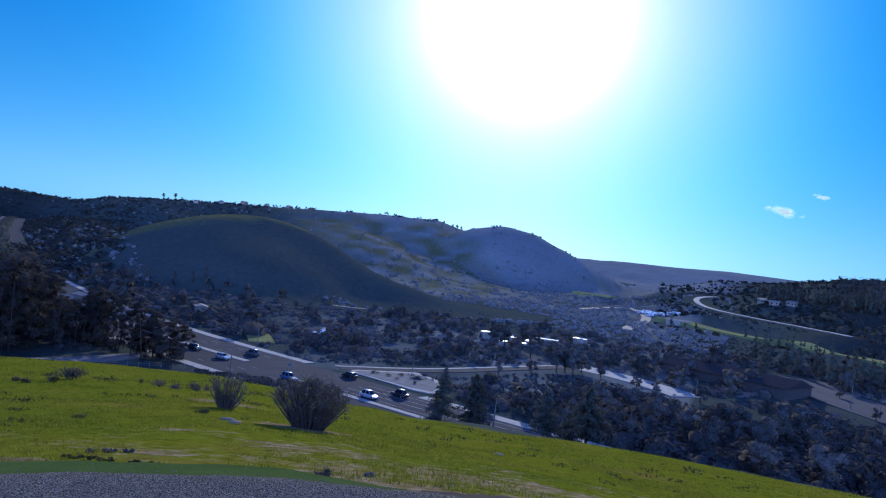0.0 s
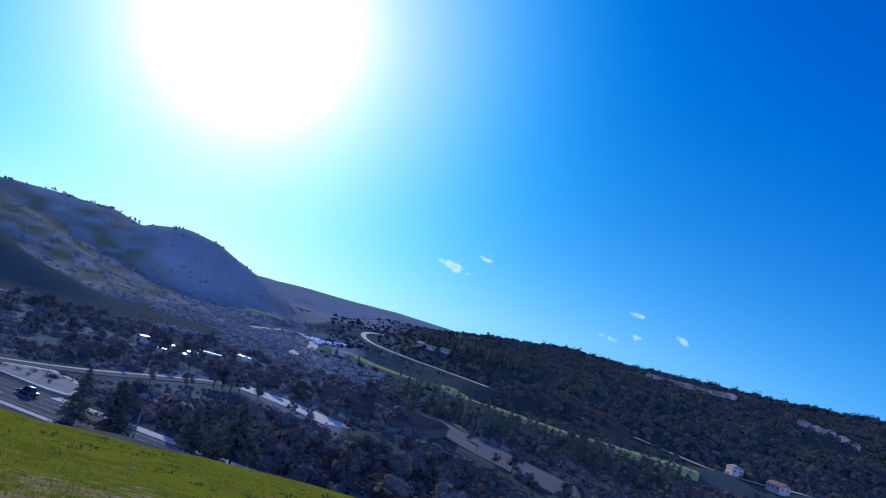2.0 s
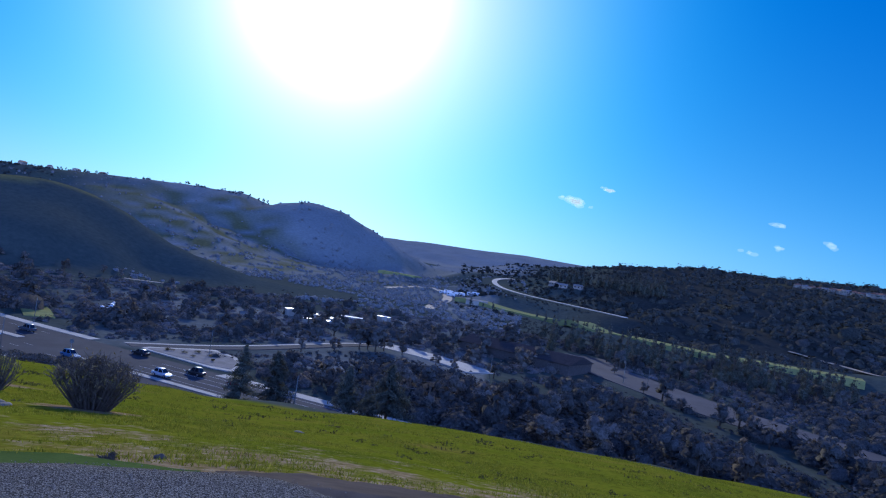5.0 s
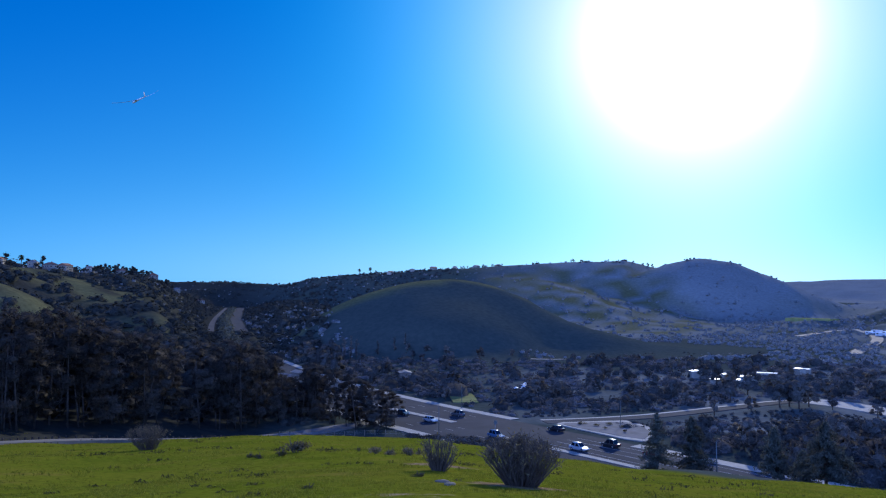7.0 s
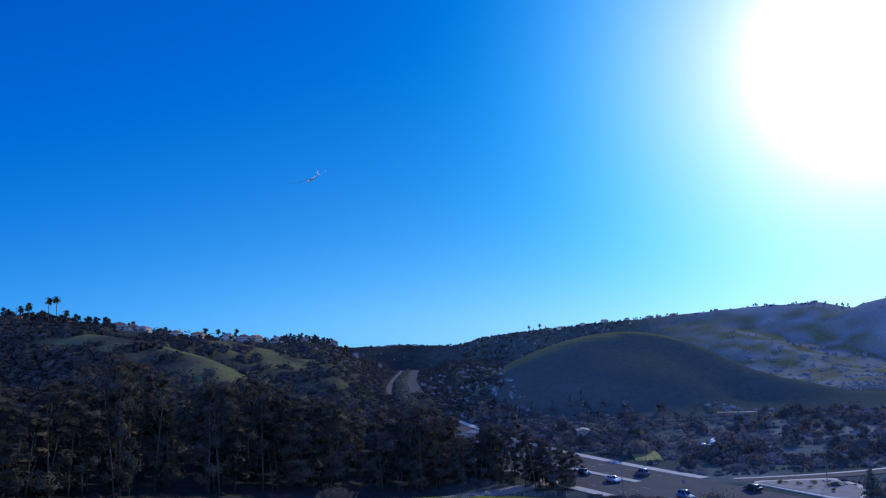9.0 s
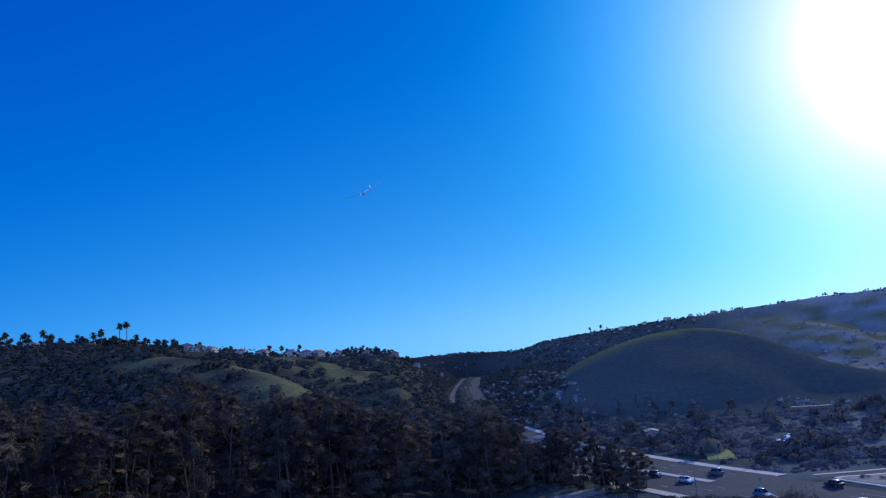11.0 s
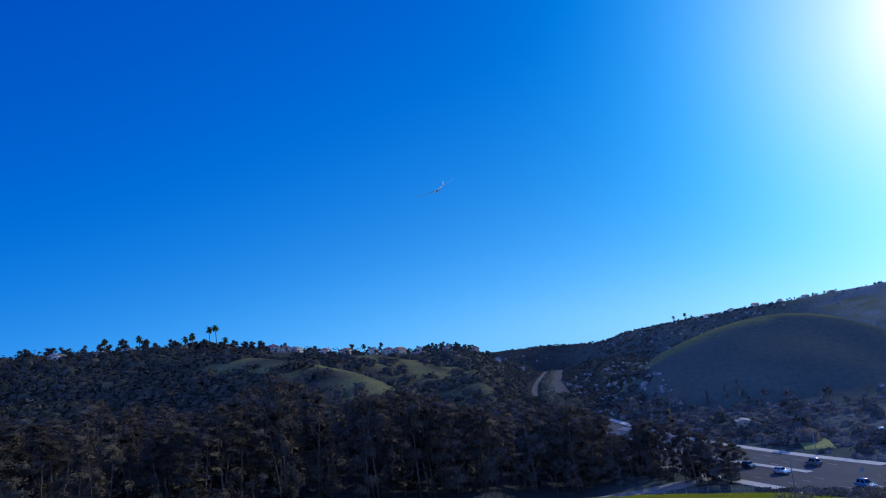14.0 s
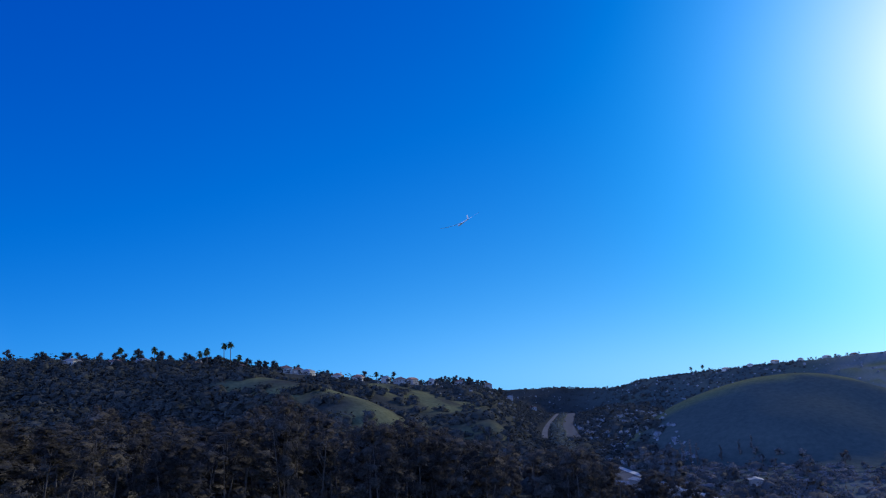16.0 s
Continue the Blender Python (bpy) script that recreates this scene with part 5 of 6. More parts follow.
def blades(name, count, d0, d1, a0, a1, h, width, per, seed, label, bias=1.0):
    g = np.random.default_rng(seed)
    az, d = g.uniform(a0, a1, count), np.sqrt(g.uniform(d0 ** 2 / d1 ** 2, 1, count) ** bias) * d1
    x, y = polar(az, d)
    ok = (wave(x, y, 2.6, 61) + 0.7 * wave(x, y, 0.9, 62) > -0.3)
    # no blades over the shadow-like earth patches at the two shrubs
    for a1, q in ((-8.3, 12.1), (-14.4, 17.0)):
        bx, by = polar(a1, q)
        ok &= ((x - bx) / 0.8) ** 2 + ((y - by + 0.25) / 0.6) ** 2 > 0.8
    x, y = x[ok], y[ok]
    k = len(x) * per
    x, y = np.repeat(x, per) + g.normal(size=k) * 0.05, np.repeat(y, per) + g.normal(size=k) * 0.05
    z = ground(x, y) - 0.01
    a = g.uniform(0, 6.283, k)
    hh = h * g.uniform(0.5, 1.3, k) * np.clip(1 + 0.35 * wave(x, y, 5, 63), 0.4, 1.7)
    b = np.stack([x, y, z], 1)
    side = np.stack([np.cos(a), np.sin(a), 0 * a], 1) * width
    lean = np.stack([g.normal(size=k) * 0.5, g.normal(size=k) * 0.5, np.ones(k)], 1) * hh[:, None]
    v = np.stack([b - side, b + side, b + lean], 1).reshape(-1, 3)
    return tagged(raw(name, v, np.arange(3 * k).reshape(k, 3), m_blade), label, "grass", kind="stuff")


blades("grass", 26000, 5.9, 16, -70, 45, 0.036, 0.006, 6, 91, "short yellow-green meadow grass")
blades("grass", 26000, 15, 42, -70, 48, 0.055, 0.012, 4, 92, "short yellow-green meadow grass")
g = np.random.default_rng(94)
az, d = g.uniform(-66, 40, 700), 8.5 + 60 * g.uniform(size=700) ** 1.4
x, y = polar(az, d)
ok = (wave(x, y, 14, 64) > -0.2) & (d < np.interp(az, [-15, -8, 0], [90, 45, 30]))
x, y = x[ok], y[ok]
r = g.uniform(0.04, 0.15, len(x)) * np.clip((np.hypot(x, y) / 14), 0.7, 2.2)
u = g.normal(size=(len(x), 14, 3)) * np.array([0.7, 0.5, 0.16])
u[:, :, 2] = np.abs(u[:, :, 2])
v, f = leaves((np.stack([x, y, ground(x, y)], 1)[:, None, :] + u * r[:, None, None]).reshape(-1, 3), np.repeat(r * 0.55, 14), g, -0.5, 0.4)
tagged(raw("grass_tufts", v, f, m_tuft), "dark low tufts dotted over the meadow", "grass", kind="stuff")
blades("grass", 16000, 40, 150, -68, -12, 0.11, 0.03, 4, 93, "short yellow-green meadow grass")

# ---- lane posts, fence, poles ----
s_l = np.concatenate([[0], np.cumsum(np.hypot(*np.diff(PATH_L, axis=0).T))])
post = None
for off, k0, k1, step in ((2.7, 3, 150, 1.55), (-2.9, 60, 150, 1.7)):
    for k in np.arange(k0, k1, step):
        x, y = np.interp(k, s_l, PATH_L[:, 0]), np.interp(k, s_l, PATH_L[:, 1])
        x2, y2 = np.interp(k + 1, s_l, PATH_L[:, 0]), np.interp(k + 1, s_l, PATH_L[:, 1])
        x, y = x + (y2 - y) * off, y - (x2 - x) * off
        m = Matrix.Translation((x, y, float(ground(x, y)))) @ Matrix.Rotation(rng.uniform(-0.06, 0.06), 4, "X") @ Matrix.Rotation(rng.uniform(0, 6), 4, "Z") @ Matrix.Diagonal((1, 1, rng.uniform(0.85, 1.12), 1))
        if post is None:
            post = tagged(part("post", box(0.27, 0.27, 0.85, cz=0.12, bevel=0.03), m_post), "short dark weathered square post beside the lane", "post", "lane posts")
            post.matrix_world = m
        else:
            o = new("post", post.data)
            tagged(o, post["label"], "post", "lane posts")
            o.matrix_world = m

fence = tagged(new("fence"), "low wire fence on wooden posts by the road", "fence")
f_pts = [polar(a, d) for a, d in ((-26, 186), (-23, 186), (-20, 190), (-17.3, 188), (-15.2, 178))]
f_l = np.concatenate([[0], np.cumsum([math.dist(a, b2) for a, b2 in zip(f_pts, f_pts[1:])])])
fence_post, last = None, None
for k in np.arange(0, f_l[-1], 2.6):
    x, y = np.interp(k, f_l, [p[0] for p in f_pts]), np.interp(k, f_l, [p[1] for p in f_pts])
    z = float(ground(x, y))
    if fence_post is None:
        o = fence_post = part("post", box(0.13, 0.13, 1.7, cz=0.5, bevel=0.02), m_wood, fence)
    else:
        o = new("post", fence_post.data)
        o.parent = fence
    o.matrix_world = Matrix.Translation((x, y, z))
    if last:
        for hgt in (0.45, 0.85, 1.2):
            part("wire", tube(bmesh.new(), [(*last[:2], last[2] + hgt), (x, y, z + hgt)], [0.014, 0.014], 4, False), m_steel, fence)
    last = (x, y, z)


def pole(label, az, d, h, r=0.09, arm=0.0, name="lamp_post"):
    x, y = polar(az, d)
    root = tagged(new(name), label, "pole")
    part("shaft", tube(bmesh.new(), [(0, 0, -0.4), (0, 0, h * 0.5), (0, 0, h)], [r * 1.3, r, r * 0.7], 9), m_pole, root, smooth=True)
    part("base", tube(bmesh.new(), [(0, 0, -0.1), (0, 0, 0.25), (0, 0, 0.45)], [r * 2.4, r * 2.2, r * 1.3], 10), m_pole, root)
    if arm:
        part("arm", tube(bmesh.new(), [(0, 0, h - 0.1), (arm * 0.5, 0, h + 0.25), (arm, 0, h + 0.3)], [r * 0.55, r * 0.5, r * 0.45], 7), m_pole, root, smooth=True)
        part("lantern", box(0.7, 0.26, 0.12, arm + 0.3, 0, h + 0.3, 0.04), m_steel, root)
    root.matrix_world = Matrix.Translation((x, y, max(0.1, float(ground(x, y)))))
    return root


pole("dark slender lamp post on the near pavement", -14.4, 184, 7.9)
pole("dark slender pole across the road", -12.7, 229, 6.8)
pole("slender dark pole beside the pines", 5.3, 119, 6.0)
pole("slender dark pole beside the yard road", 28.9, 277, 7.5)
pole("slender dark pole beside the yard road", 30.6, 284, 6.0, 0.07)
pole("slender dark pole by the side road", -1.2, 206, 6.0, 0.07)
pole("slender dark pole beside the car park", 19.3, 226, 7.0, 0.07)

sign = tagged(new("traffic_sign"), "dark traffic sign on a post at the median's nose", "sign")
part("post", tube(bmesh.new(), [(0, 0, 0), (0, 0, 2.6)], [0.05, 0.05], 8), m_steel, sign)
part("panel", box(0.75, 0.05, 0.9, 0, 0, 2.9, 0.015), m_pole, sign)
sign.matrix_world = Matrix.Translation((-33.2, 184.0, 0.16)) @ Matrix.Rotation(0.3, 4, "Z")

# ---- buildings ----


def house(label, w, l, h, roof_h, wall_m, roof_m, name="house", hip=0.0, chimney=False, windows=True, eave=0.5):
    """A house: four walls, a pitched roof with eaves, windows with frames, a door."""
    root = tagged(new(name), label, "house")
    part("wall", box(w, l, h + 1.5, cz=h / 2 - 0.75), wall_m, root)
    bm = bmesh.new()
    a, b2 = w / 2 + eave, l / 2 + eave
    lo = [bm.verts.new(p) for p in ((-a, -b2, h), (a, -b2, h), (a, b2, h), (-a, b2, h))]
    t = [bm.verts.new(p) for p in ((0, -b2 + hip, h + roof_h), (0, b2 - hip, h + roof_h))]
    for f in ((lo[0], lo[1], t[0]), (lo[1], lo[2], t[1], t[0]), (lo[2], lo[3], t[1]), (lo[3], lo[0], t[0], t[1]), (lo[3], lo[2], lo[1], lo[0])):
        bm.faces.new(f)
    part("roof", bm, roof_m, root)
    if chimney:
        part("chimney", box(0.9, 0.9, roof_h + 1.4, w * 0.28, l * 0.2, h + roof_h / 2 + 0.3, 0.03), wall_m, root)
    if windows:
        n = max(2, int(l / 4))
        for s in (-1, 1):
            for i in range(n):
                y = -l / 2 + l * (i + 0.5) / n
                win = part("window", box(0.06, 1.7, 1.4, s * (w / 2 + 0.02), y, h * 0.58, 0.01), m_stucco2, root)
                part("pane", box(0.04, 1.45, 1.15, s * (w / 2 + 0.05), y, h * 0.58), m_glass, win)
            for i in range(max(2, int(w / 4))):
                x = -w / 2 + w * (i + 0.5) / max(2, int(w / 4))
                win = part("window", box(1.7, 0.06, 1.4, x, s * (l / 2 + 0.02), h * 0.58, 0.01), m_stucco2, root)
                part("pane", box(1.45, 0.04, 1.15, x, s * (l / 2 + 0.05), h * 0.58), m_glass, win)
    return root


protos = [house("pale stucco house with a red tile roof on the ridge", 10, 15, 5.2, 2.6, m_stucco2, m_tile, hip=2.5, chimney=True),
          house("tan stucco house with a brown tile roof on the ridge", 11, 13, 5.4, 2.8, m_stucco, m_tile),
          house("cream two-storey house with a grey roof on the ridge", 9, 16, 5.8, 2.4, m_stucco2, m_tile2, hip=3.0)]
g = np.random.default_rng(77)
for i, (az, x, y, d) in enumerate(RIDGE_HOUSES):
    seat(protos[i % 3], Matrix.Translation((x, y, float(ground(x, y)) + (0.3 if az > -52 else -2.2))) @ Matrix.Rotation(radians(-az) + g.uniform(-0.7, 0.7), 4, "Z") @ Matrix.Diagonal((0.85, 0.85, 0.85, 1)))
for i, (az, d) in enumerate([(39.4 + 0.42 * k, 935 - 6 * k) for k in range(14)] + [(49.6 + 0.8 * k, 800 - 8 * k) for k in range(5)] + [(46.2, 470), (49.0, 455)] + [(-18 + 1.6 * k, 1225 - 6 * k) for k in range(6)]):
    x, y = polar(az, d)
    seat(protos[(i * 2) % 3], Matrix.Translation((x, y, float(ground(x, y)) + 0.4)) @ Matrix.Rotation(radians(-az) + g.uniform(-0.9, 0.9), 4, "Z") @ Matrix.Diagonal((0.7, 0.7, 0.62, 1)))
for p in protos:
    drop_proto(p)


def at(ob, az, d, turn=0.0, lift=0.0):
    x, y = polar(az, d)
    ob.matrix_world = Matrix.Translation((x, y, float(ground(x, y)) + lift)) @ Matrix.Rotation(turn, 4, "Z")
    return ob


at(house("long low barn with a dark grey roof in the valley", 20, 46, 3.5, 2.6, m_barn_wall, m_dark_roof, "barn", windows=False, eave=0.8), 21.6, 292, 0.72)
at(house("small open shed with a grey roof among trees", 4, 6, 2.6, 0.7, m_wood, m_tile2, "shed", windows=False), -16.9, 300, 0.4, 0.6)
at(house("small open shed with a dull pale roof among trees", 3.5, 6, 2.6, 0.7, m_wood, m_stucco, "shed", windows=False), -24.6, 285, 0.9, 2.6)
for az, d, w, l, h, turn in ((4.0, 325, 4, 4, 2.4, 0.2), (5.5, 306, 3, 4.5, 1.6, 0.9), (6.1, 318, 3.5, 4, 2.2, 1.2), (7.5, 308, 5, 5.5, 2.6, 1.35), (7.0, 305, 3, 3, 1.6, 0.4), (8.5, 335, 2, 9, 1.2, 1.4), (10.7, 352, 3, 3.5, 2.2, 0.5), (11.1, 358, 2.5, 3, 1.6, 1.0)):
    at(house("white metal-roofed shed in the brush", w, l, h, 0.25, m_stucco2, m_white_roof, "shed", windows=False, eave=0.2), az, d, turn, 0.4)


def trailer(label):
    root = tagged(new("trailer"), label, "trailer", "parked trailers")
    part("body", box(2.5, 7.5, 2.5, cz=1.85, bevel=0.2), m_white_roof, root)
    part("chassis", box(2.1, 7.0, 0.3, cz=0.5), m_pole, root)
    for sx in (-1, 1):
        for y in (-0.5, 0.5):
            bm = bmesh.new()
            bmesh.ops.create_cone(bm, cap_ends=True, segments=14, radius1=0.38, radius2=0.38, depth=0.25, matrix=Matrix.Translation((sx * 1.1, y, 0.38)) @ Matrix.Rotation(math.pi / 2, 4, "Y"))
            part("wheel", bm, m_tyre, root)
        part("window", box(0.04, 1.6, 0.8, sx * 1.26, 1.5, 2.2), m_glass, root)
    return root


tr = trailer("white camping trailer parked on bare ground")
for az, d, turn in ((14.9, 640, 0.3), (15.3, 650, 0.9), (15.8, 640, 1.4), (16.3, 632, 0.2), (17.0, 628, 0.6), (17.4, 622, 1.2), (15.5, 620, 0.5)):
    x, y = polar(az, d)
    seat(tr, Matrix.Translation((x, y, float(ground(x, y)))) @ Matrix.Rotation(turn, 4, "Z"))
drop_proto(tr)

at(house("low house with a grey roof between the grove trees", 6, 11, 2.8, 1.1, m_stucco, m_tile2, eave=0.7), -25.3, 292, 1.2)
at(house("small outbuilding with a pale roof near the road", 4, 8, 2.6, 0.7, m_stucco, m_stucco2, "shed", windows=False), -21.7, 276, 1.0)
at(house("long tan shed beside the parked trailers", 6, 16, 3.4, 0.8, m_stucco2, m_stucco, "shed", windows=False, eave=0.3), 17.5, 570, 1.3)
for az, el, turn in ((22.9, -1.05, 0.3), (23.6, -1.12, 1.2), (24.7, -1.02, 0.7)):
    at(house("pale house below the dark conifers", 6, 8, 2.6, 1.6, m_stucco, m_tile2), az, on_ground(az, el)[2], turn)
# pale rubble heaped among the bushes across the road
for i, (az, el, w) in enumerate(((-8.15, -7.25, 3.0), (-8.0, -7.05, 2.2), (-8.7, -7.4, 2.4), (-7.6, -7.7, 2.6), (-7.3, -7.8, 1.8), (-8.35, -7.45, 1.8), (-7.9, -7.55, 1.4))):
    boulder("rubble_block", "pale broken concrete rubble among bushes", az, el, w, w * 0.7, w * 0.62, m_white_roof, 20 + i, 0.3)

# lawns and bare tracks in the valley
tagged(strip("grass_patch", [polar(-13.3, 274), polar(-12.7, 256), polar(-12.4, 241)], 8, m_field, level=None, lift=0.25, thick=1.5), "small bright green lawn among trees", "lawn", kind="structure")
tagged(strip("grass_patch", [polar(11.2, 760), polar(12.6, 800), polar(14.6, 850)], 40, m_field, level=None, lift=0.5, thick=3.0), "distant sunlit green field", "field", kind="structure")
tagged(strip("dirt_track", [polar(-7.6, 393), polar(-6.4, 391), polar(-5.0, 393)], 1.8, m_dirt, level=None, lift=0.35, thick=1.5), "pale dirt track at the foot of the hill", "track", kind="structure")

# small distant houses at the far end of the ridge
far_home = house("small grey-roofed house far along the ridge", 9, 12, 4.2, 1.8, m_stucco, m_tile2)
for k in range(9):
    az, d = -64.0 - 0.8 * k, 622 - 8 * (k % 3)
    x, y = polar(az, d)
    seat(far_home, Matrix.Translation((x, y, float(ground(x, y)) - 0.6)) @ Matrix.Rotation(radians(-az) + 0.5 * math.sin(k * 2.3), 4, "Z") @ Matrix.Diagonal((0.6, 0.6, 0.55, 1)))
drop_proto(far_home)

# ---- palms on the ridge ----


def palm(label, h, fan, seed):
    g = np.random.default_rng(seed)
    root = tagged(new("palm_tree"), label, "tree", "ridge palms")
    part("trunk", tube(bmesh.new(), [(0, 0, -0.5), (0.2, 0, h * 0.5), (0, 0, h)], [0.4, 0.28, 0.24], 8), m_dark_bark, root, smooth=True)
    for i in range(44):
        a, e = g.uniform(0, 6.283), g.uniform(-1.1, 1.4)
        r = fan * g.uniform(0.8, 1.1)
        c, s = math.cos(a), math.sin(a)
        bm = bmesh.new()
        pts = [Vector((c * r * t * math.cos(e), s * r * t * math.cos(e), h + r * t * math.sin(e) - 0.5 * r * t * t)) for t in (0, 0.35, 0.7, 1.0)]
        side = Vector((-s, c, 0))
        row = [(bm.verts.new(p - side * wd), bm.verts.new(p + Vector((0, 0, 0.12)) ), bm.verts.new(p + side * wd)) for p, wd in zip(pts, (0.12, 0.5, 0.65, 0.25))]
        for q, t in zip(row, row[1:]):
            bm.faces.new((q[0], q[1], t[1], t[0]))
            bm.faces.new((q[1], q[2], t[2], t[1]))
        part("frond", bm, m_palm, root)
    return root


for az, d, h, fan, seed in ((-53.75, 640, 19, 3.3, 1), (-53.3, 642, 20.5, 3.4, 2), (-54.9, 636, 13.5, 3.6, 3), (-55.4, 638, 11, 3.4, 4), (-52.7, 640, 11, 3.2, 5), (-58.4, 630, 12, 3.2, 6), (-60.6, 630, 12, 3.2, 7), (-42.9, 770, 9, 3.0, 8), (-19.5, 1270, 10, 3.4, 9), (-20.3, 1280, 9, 3.4, 10)):
    at(palm("tall thin fan palm on the ridge" if h > 15 else "feathery palm among the ridge houses", h, fan, 1200 + seed), az, d)

# ---- cars ----


def car(label, paint, l=4.6, w=1.82, h=1.48, tail=0.0, name="car"):
    """A car along x: lofted body and cabin, glass, lamps, wheels with rims."""
    root = tagged(new(name), label, "car", "cars on the road")
    bm = bmesh.new()
    # body: cross-sections along the length (x, half-width, sill height, shoulder height)
    secs = [(-l / 2, 0.40, 0.42, 0.78), (-l / 2 + 0.12, 0.46, 0.30, 0.92), (-l * 0.3, 0.5, 0.24, 0.97), (0, 0.5, 0.22, 0.96), (l * 0.24, 0.5, 0.24, 0.92), (l * 0.42, 0.47, 0.28, 0.76), (l / 2, 0.38, 0.40, 0.60)]
    rings = []
    for x, hw, z0, z1 in secs:
        a = hw * w
        rings.append([bm.verts.new(p) for p in ((x, -a * 0.9, z0), (x, -a, (z0 + z1) / 2), (x, -a * 0.92, z1), (x, a * 0.92, z1), (x, a, (z0 + z1) / 2), (x, a * 0.9, z0))])
    for r, s in zip(rings, rings[1:]):
        for k in range(6):
            bm.faces.new((r[k], r[(k + 1) % 6], s[(k + 1) % 6], s[k]))
    bm.faces.new(rings[0][::-1])
    bm.faces.new(rings[-1])
    bmesh.ops.recalc_face_normals(bm, faces=bm.faces[:])
    body = part("body", bm, paint, root, smooth=True)
    body.data.shade_flat()
    bm = bmesh.new()
    x0, x1, z0 = -l * (0.36 + tail), l * 0.22, 0.93
    base = [bm.verts.new(p) for p in ((x0, -w * 0.44, z0), (x1, -w * 0.44, z0 - 0.02), (x1, w * 0.44, z0 - 0.02), (x0, w * 0.44, z0))]
    top = [bm.verts.new(p) for p in ((x0 + 0.35, -w * 0.36, h), (x1 - 0.75, -w * 0.36, h + 0.01), (x1 - 0.75, w * 0.36, h + 0.01), (x0 + 0.35, w * 0.36, h))]
    bm.faces.new(top)
    for k in range(4):
        bm.faces.new((base[k], base[(k + 1) % 4], top[(k + 1) % 4], top[k]))
    bmesh.ops.bevel(bm, geom=bm.edges[:], offset=0.05, segments=2, affect="EDGES")
    part("cabin", bm, paint, root, smooth=True)
    # glass, proud of the cabin
    def pane(pts, shrink):
        b3 = bmesh.new()
        c = sum((Vector(p) for p in pts), Vector()) / len(pts)
        nrm = (Vector(pts[1]) - Vector(pts[0])).cross(Vector(pts[2]) - Vector(pts[0])).normalized()
        if nrm.dot(c - Vector((x0 / 2, 0, 1.0))) < 0:
            nrm.negate()
        vs = [b3.verts.new(c + (Vector(p) - c) * shrink + nrm * 0.012) for p in pts]
        f = b3.faces.new(vs)
        bmesh.ops.extrude_face_region(b3, geom=[f])
        bmesh.ops.translate(b3, verts=b3.verts[4:], vec=nrm * 0.015)
        part("window", b3, m_glass, root)
    P = [(x0, w * 0.44, z0), (x1, w * 0.44, z0 - 0.02), (x1 - 0.75, w * 0.36, h), (x0 + 0.35, w * 0.36, h)]
    mid = ((x0 + x1) / 2 - 0.1)
    for sy in (1, -1):
        q = [(p[0], p[1] * sy, p[2]) for p in P]
        pane([q[0], (mid - 0.03, q[0][1], z0), (mid - 0.03, q[3][1], h), q[3]], 0.84)
        pane([(mid + 0.03, q[0][1], z0), q[1], q[2], (mid + 0.03, q[3][1], h)], 0.84)
    pane([(x1, -w * 0.44, z0), (x1, w * 0.44, z0), (x1 - 0.75, w * 0.36, h), (x1 - 0.75, -w * 0.36, h)], 0.88)
    pane([(x0, -w * 0.44, z0), (x0, w * 0.44, z0), (x0 + 0.35, w * 0.36, h), (x0 + 0.35, -w * 0.36, h)], 0.84)
    for sy in (-1, 1):
        part("headlight", box(0.22, 0.36, 0.14, l / 2 - 0.10, sy * w * 0.33, 0.62, 0.03), m_lamp_glass, root)
        part("tail_light", box(0.12, 0.32, 0.16, -l / 2 + 0.04, sy * w * 0.36, 0.80, 0.03), m_tail, root)
        part("mirror", box(0.16, 0.2, 0.12, x1 - 0.25, sy * (w / 2 + 0.04), 1.0, 0.03), paint, root)
        for x in (-l * 0.29, l * 0.31):
            turn = Matrix.Translation((x, sy * (w / 2 - 0.1), 0.33)) @ Matrix.Rotation(math.pi / 2, 4, "X")
            bm = bmesh.new()
            bmesh.ops.create_cone(bm, cap_ends=True, segments=18, radius1=0.33, radius2=0.33, depth=0.23, matrix=turn)
            wheel = part("wheel", bm, m_tyre, root)
            bm = bmesh.new()
            bmesh.ops.create_cone(bm, cap_ends=True, segments=12, radius1=0.21, radius2=0.19, depth=0.25, matrix=turn)
            part("rim", bm, m_rim, wheel)
    part("bumper", box(0.14, w * 0.78, 0.2, l / 2 - 0.03, 0, 0.42, 0.05), m_pole, root)
    return root


paints = {k: plain(k + "_car_paint", c, 0.3, 0.2, 0.5, 0.6) for k, c in (("black", (0.015, 0.015, 0.017)), ("silver", (0.42, 0.43, 0.45)), ("white", (0.75, 0.75, 0.74)), ("blue", (0.07, 0.14, 0.24)), ("grey", (0.10, 0.105, 0.11)), ("red", (0.16, 0.03, 0.025)))}
road_turn = math.atan2(-38.5, 49)
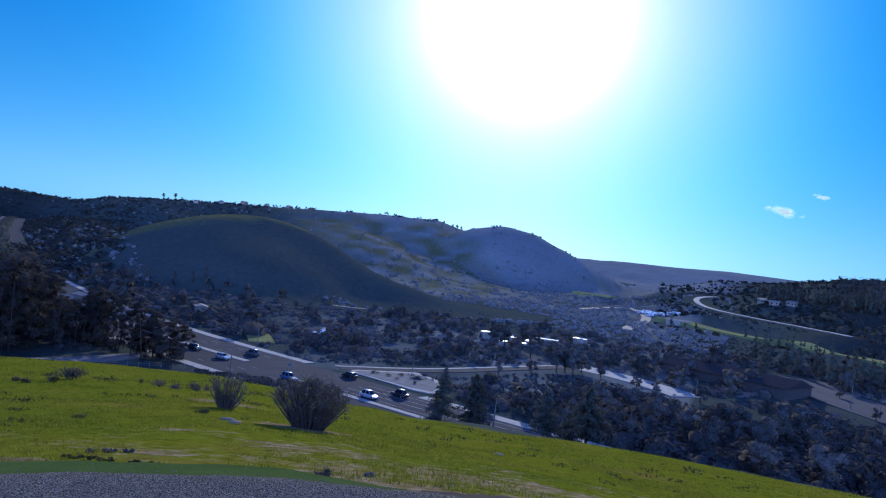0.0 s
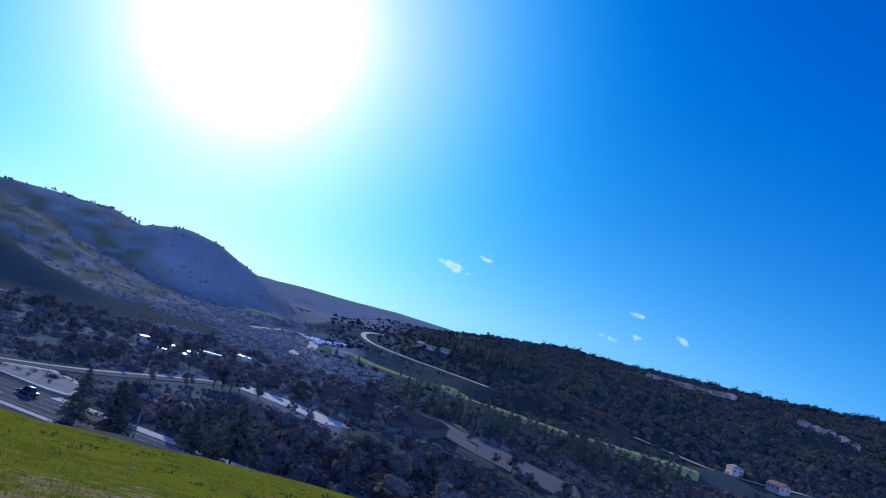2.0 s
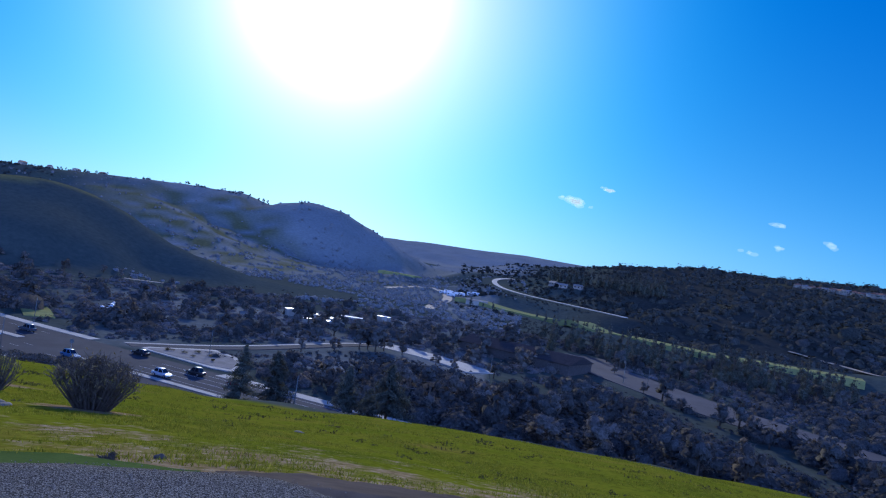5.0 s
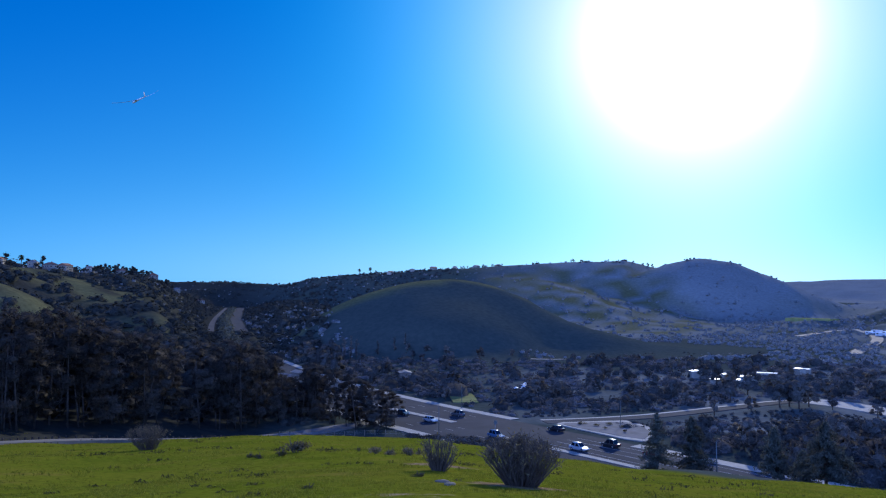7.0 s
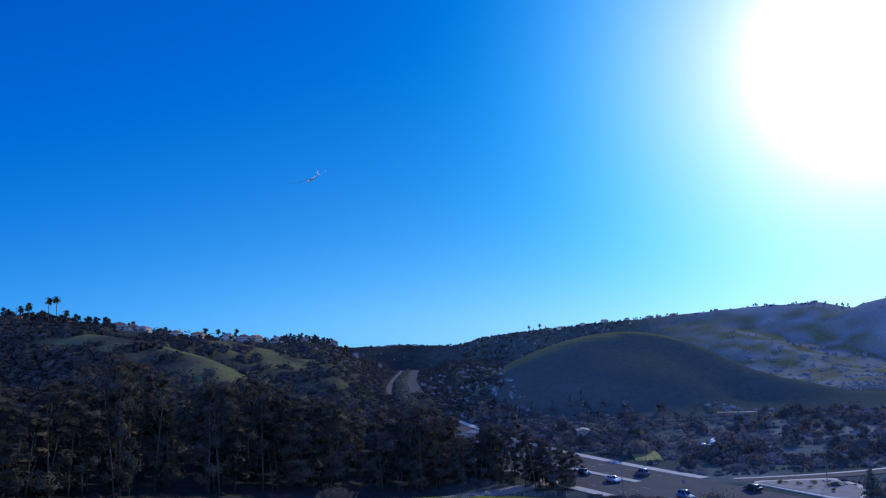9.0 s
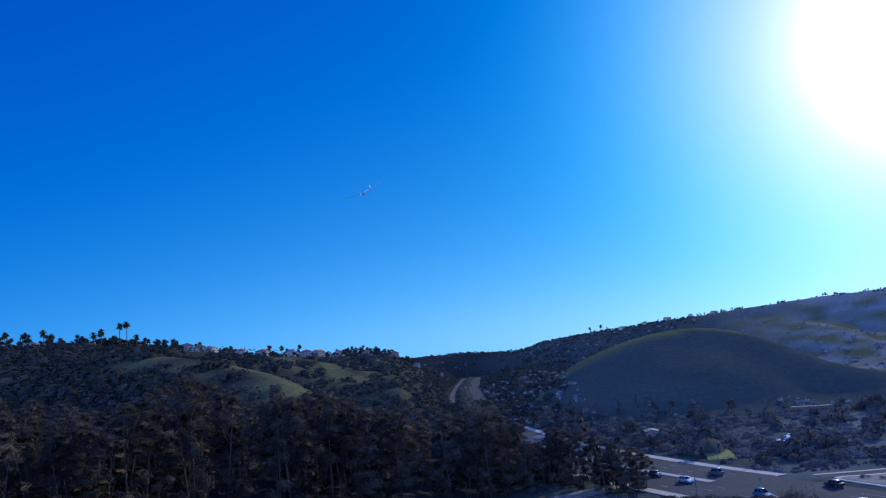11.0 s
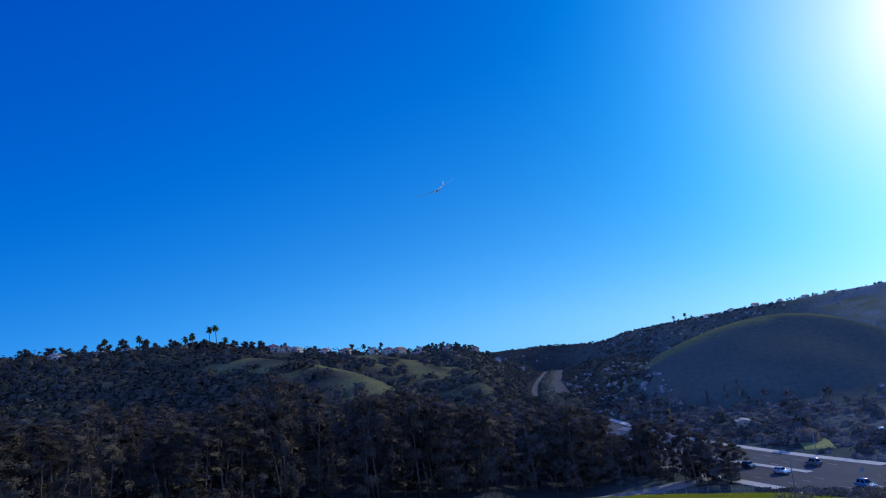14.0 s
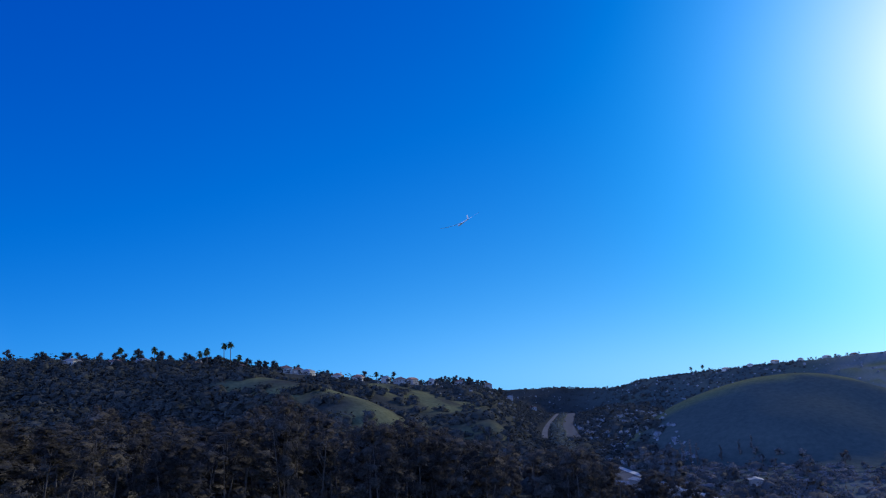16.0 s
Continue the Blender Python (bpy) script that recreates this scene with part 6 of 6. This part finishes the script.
for x, y, col, tall, lab, rev in ((-63.6, 207.5, "black", 1.48, "black saloon car driving on the arterial road", 0), (-53.2, 198.2, "silver", 1.46, "silver saloon car driving on the arterial road", 0), (-48.2, 209.0, "grey", 1.75, "dark grey sport utility car on the arterial road", 1),
                                  (-32.6, 181.2, "blue", 1.72, "blue-grey sport utility car near the median", 0), (-19.6, 193.0, "black", 1.46, "black saloon car turning at the junction", 1), (-12.5, 171.2, "silver", 1.7, "silver utility car on the arterial road", 0),
                                  (-6.0, 176.5, "black", 1.78, "black sport utility car on the arterial road", 1), (3.0, 169.0, "red", 1.46, "dark red saloon car on the arterial road", 1), (-83.0, 229.8, "grey", 1.47, "grey saloon car far up the arterial road", 1)):
    cc = car(lab, paints[col], 4.7, 1.84, tall)
    cc.matrix_world = Matrix.Translation((x, y, 0.0)) @ Matrix.Rotation(road_turn + math.pi * rev, 4, "Z")

# ---- the model glider ----
glider = tagged(new("glider"), "slender white radio-controlled model glider in flight", "glider")
part("fuselage", tube(bmesh.new(), [(0, 0.75, 0), (0, 0.62, 0.0), (0, 0.35, 0.02), (0, -0.2, 0.04), (0, -1.05, 0.06)], [0.01, 0.055, 0.07, 0.045, 0.02], 12), m_foam, glider, smooth=True)


def airfoil_wing(name, span, chord, tip, dihedral, y, z, side):
    bm = bmesh.new()
    rings = []
    for t in (0, 0.25, 0.5, 0.75, 1.0):
        c = chord + (tip - chord) * t ** 1.4
        x, zz = side * span * t, z + dihedral * t * t
        rings.append([bm.verts.new((x, y + c * p, zz + c * q)) for p, q in ((0.35, 0.0), (0.2, 0.055), (-0.2, 0.05), (-0.65, 0.0), (-0.2, -0.02), (0.2, -0.03))])
    for r, s in zip(rings, rings[1:]):
        for k in range(6):
            bm.faces.new((r[k], r[(k + 1) % 6], s[(k + 1) % 6], s[k]))
    bm.faces.new(rings[0])
    bm.faces.new(rings[-1][::-1])
    bmesh.ops.recalc_face_normals(bm, faces=bm.faces[:])
    return part(name, bm, m_foam, glider, smooth=True)


for sgn in (-1, 1):
    airfoil_wing("wing", 1.5, 0.23, 0.11, 0.18, 0.15, 0.07, sgn)
    airfoil_wing("tailplane", 0.3, 0.13, 0.08, 0.0, -0.95, 0.08, sgn)
bm = bmesh.new()
for v in ((0, -0.9, 0.05), (0, -1.08, 0.05), (0, -1.12, 0.32), (0, -1.0, 0.32)):
    bm.verts.new(v)
bm.faces.new(bm.verts[:])
r = bmesh.ops.solidify(bm, geom=bm.faces[:], thickness=0.015)
part("fin", bm, m_foam, glider)
gx, gy = polar(-36.0, 48)
glider.matrix_world = Matrix.Translation((gx, gy, EYE[2] + 48 * math.tan(radians(13.0)))) @ Matrix.Rotation(radians(60), 4, "Z") @ Matrix.Rotation(radians(-24), 4, "Y")

# ---- small clouds ----
for i, (az, el, w, hgt) in enumerate(((23.5, 5.3, 190, 62), (25.7, 6.5, 95, 26), (37.4, 5.5, 110, 50), (36.0, 3.3, 150, 36), (37.8, 4.0, 60, 34), (41.0, 4.5, 80, 46), (53.9, 9.0, 210, 54))):
    g = np.random.default_rng(1500 + i)
    bm = bmesh.new()
    for k in range(15 if i < 2 else 4):
        t = g.normal() * (0.24 if i < 2 else 0.18)
        r = hgt * g.uniform(0.22, 0.5) * math.exp(-4 * t * t)
        m = Matrix.Translation((w * t, g.normal() * hgt * 0.3, hgt * g.normal() * 0.16 * math.exp(-4 * t * t) - 0.18 * w * t)) @ Matrix.Diagonal((r * g.uniform(1.1, 2.0), r, r * 0.7, 1))
        bmesh.ops.create_icosphere(bm, subdivisions=2, radius=1, matrix=m)
    for v in bm.verts:
        v.co += Vector((noise.noise(v.co * 0.06), noise.noise(v.co * 0.06 + Vector((9, 0, 0))), noise.noise(v.co * 0.06 + Vector((0, 9, 0))))) * hgt * 0.12
    ob = tagged(part("cloud", bm, m_cloud if i < 2 else m_wisp, smooth=True), "small white wisp of cloud in clear sky", "cloud", kind="structure")
    x, y = polar(az, 4300)
    ob.matrix_world = Matrix.Translation((x, y, EYE[2] + 4300 * math.tan(radians(el)))) @ Matrix.Rotation(radians(-az), 4, "Z")
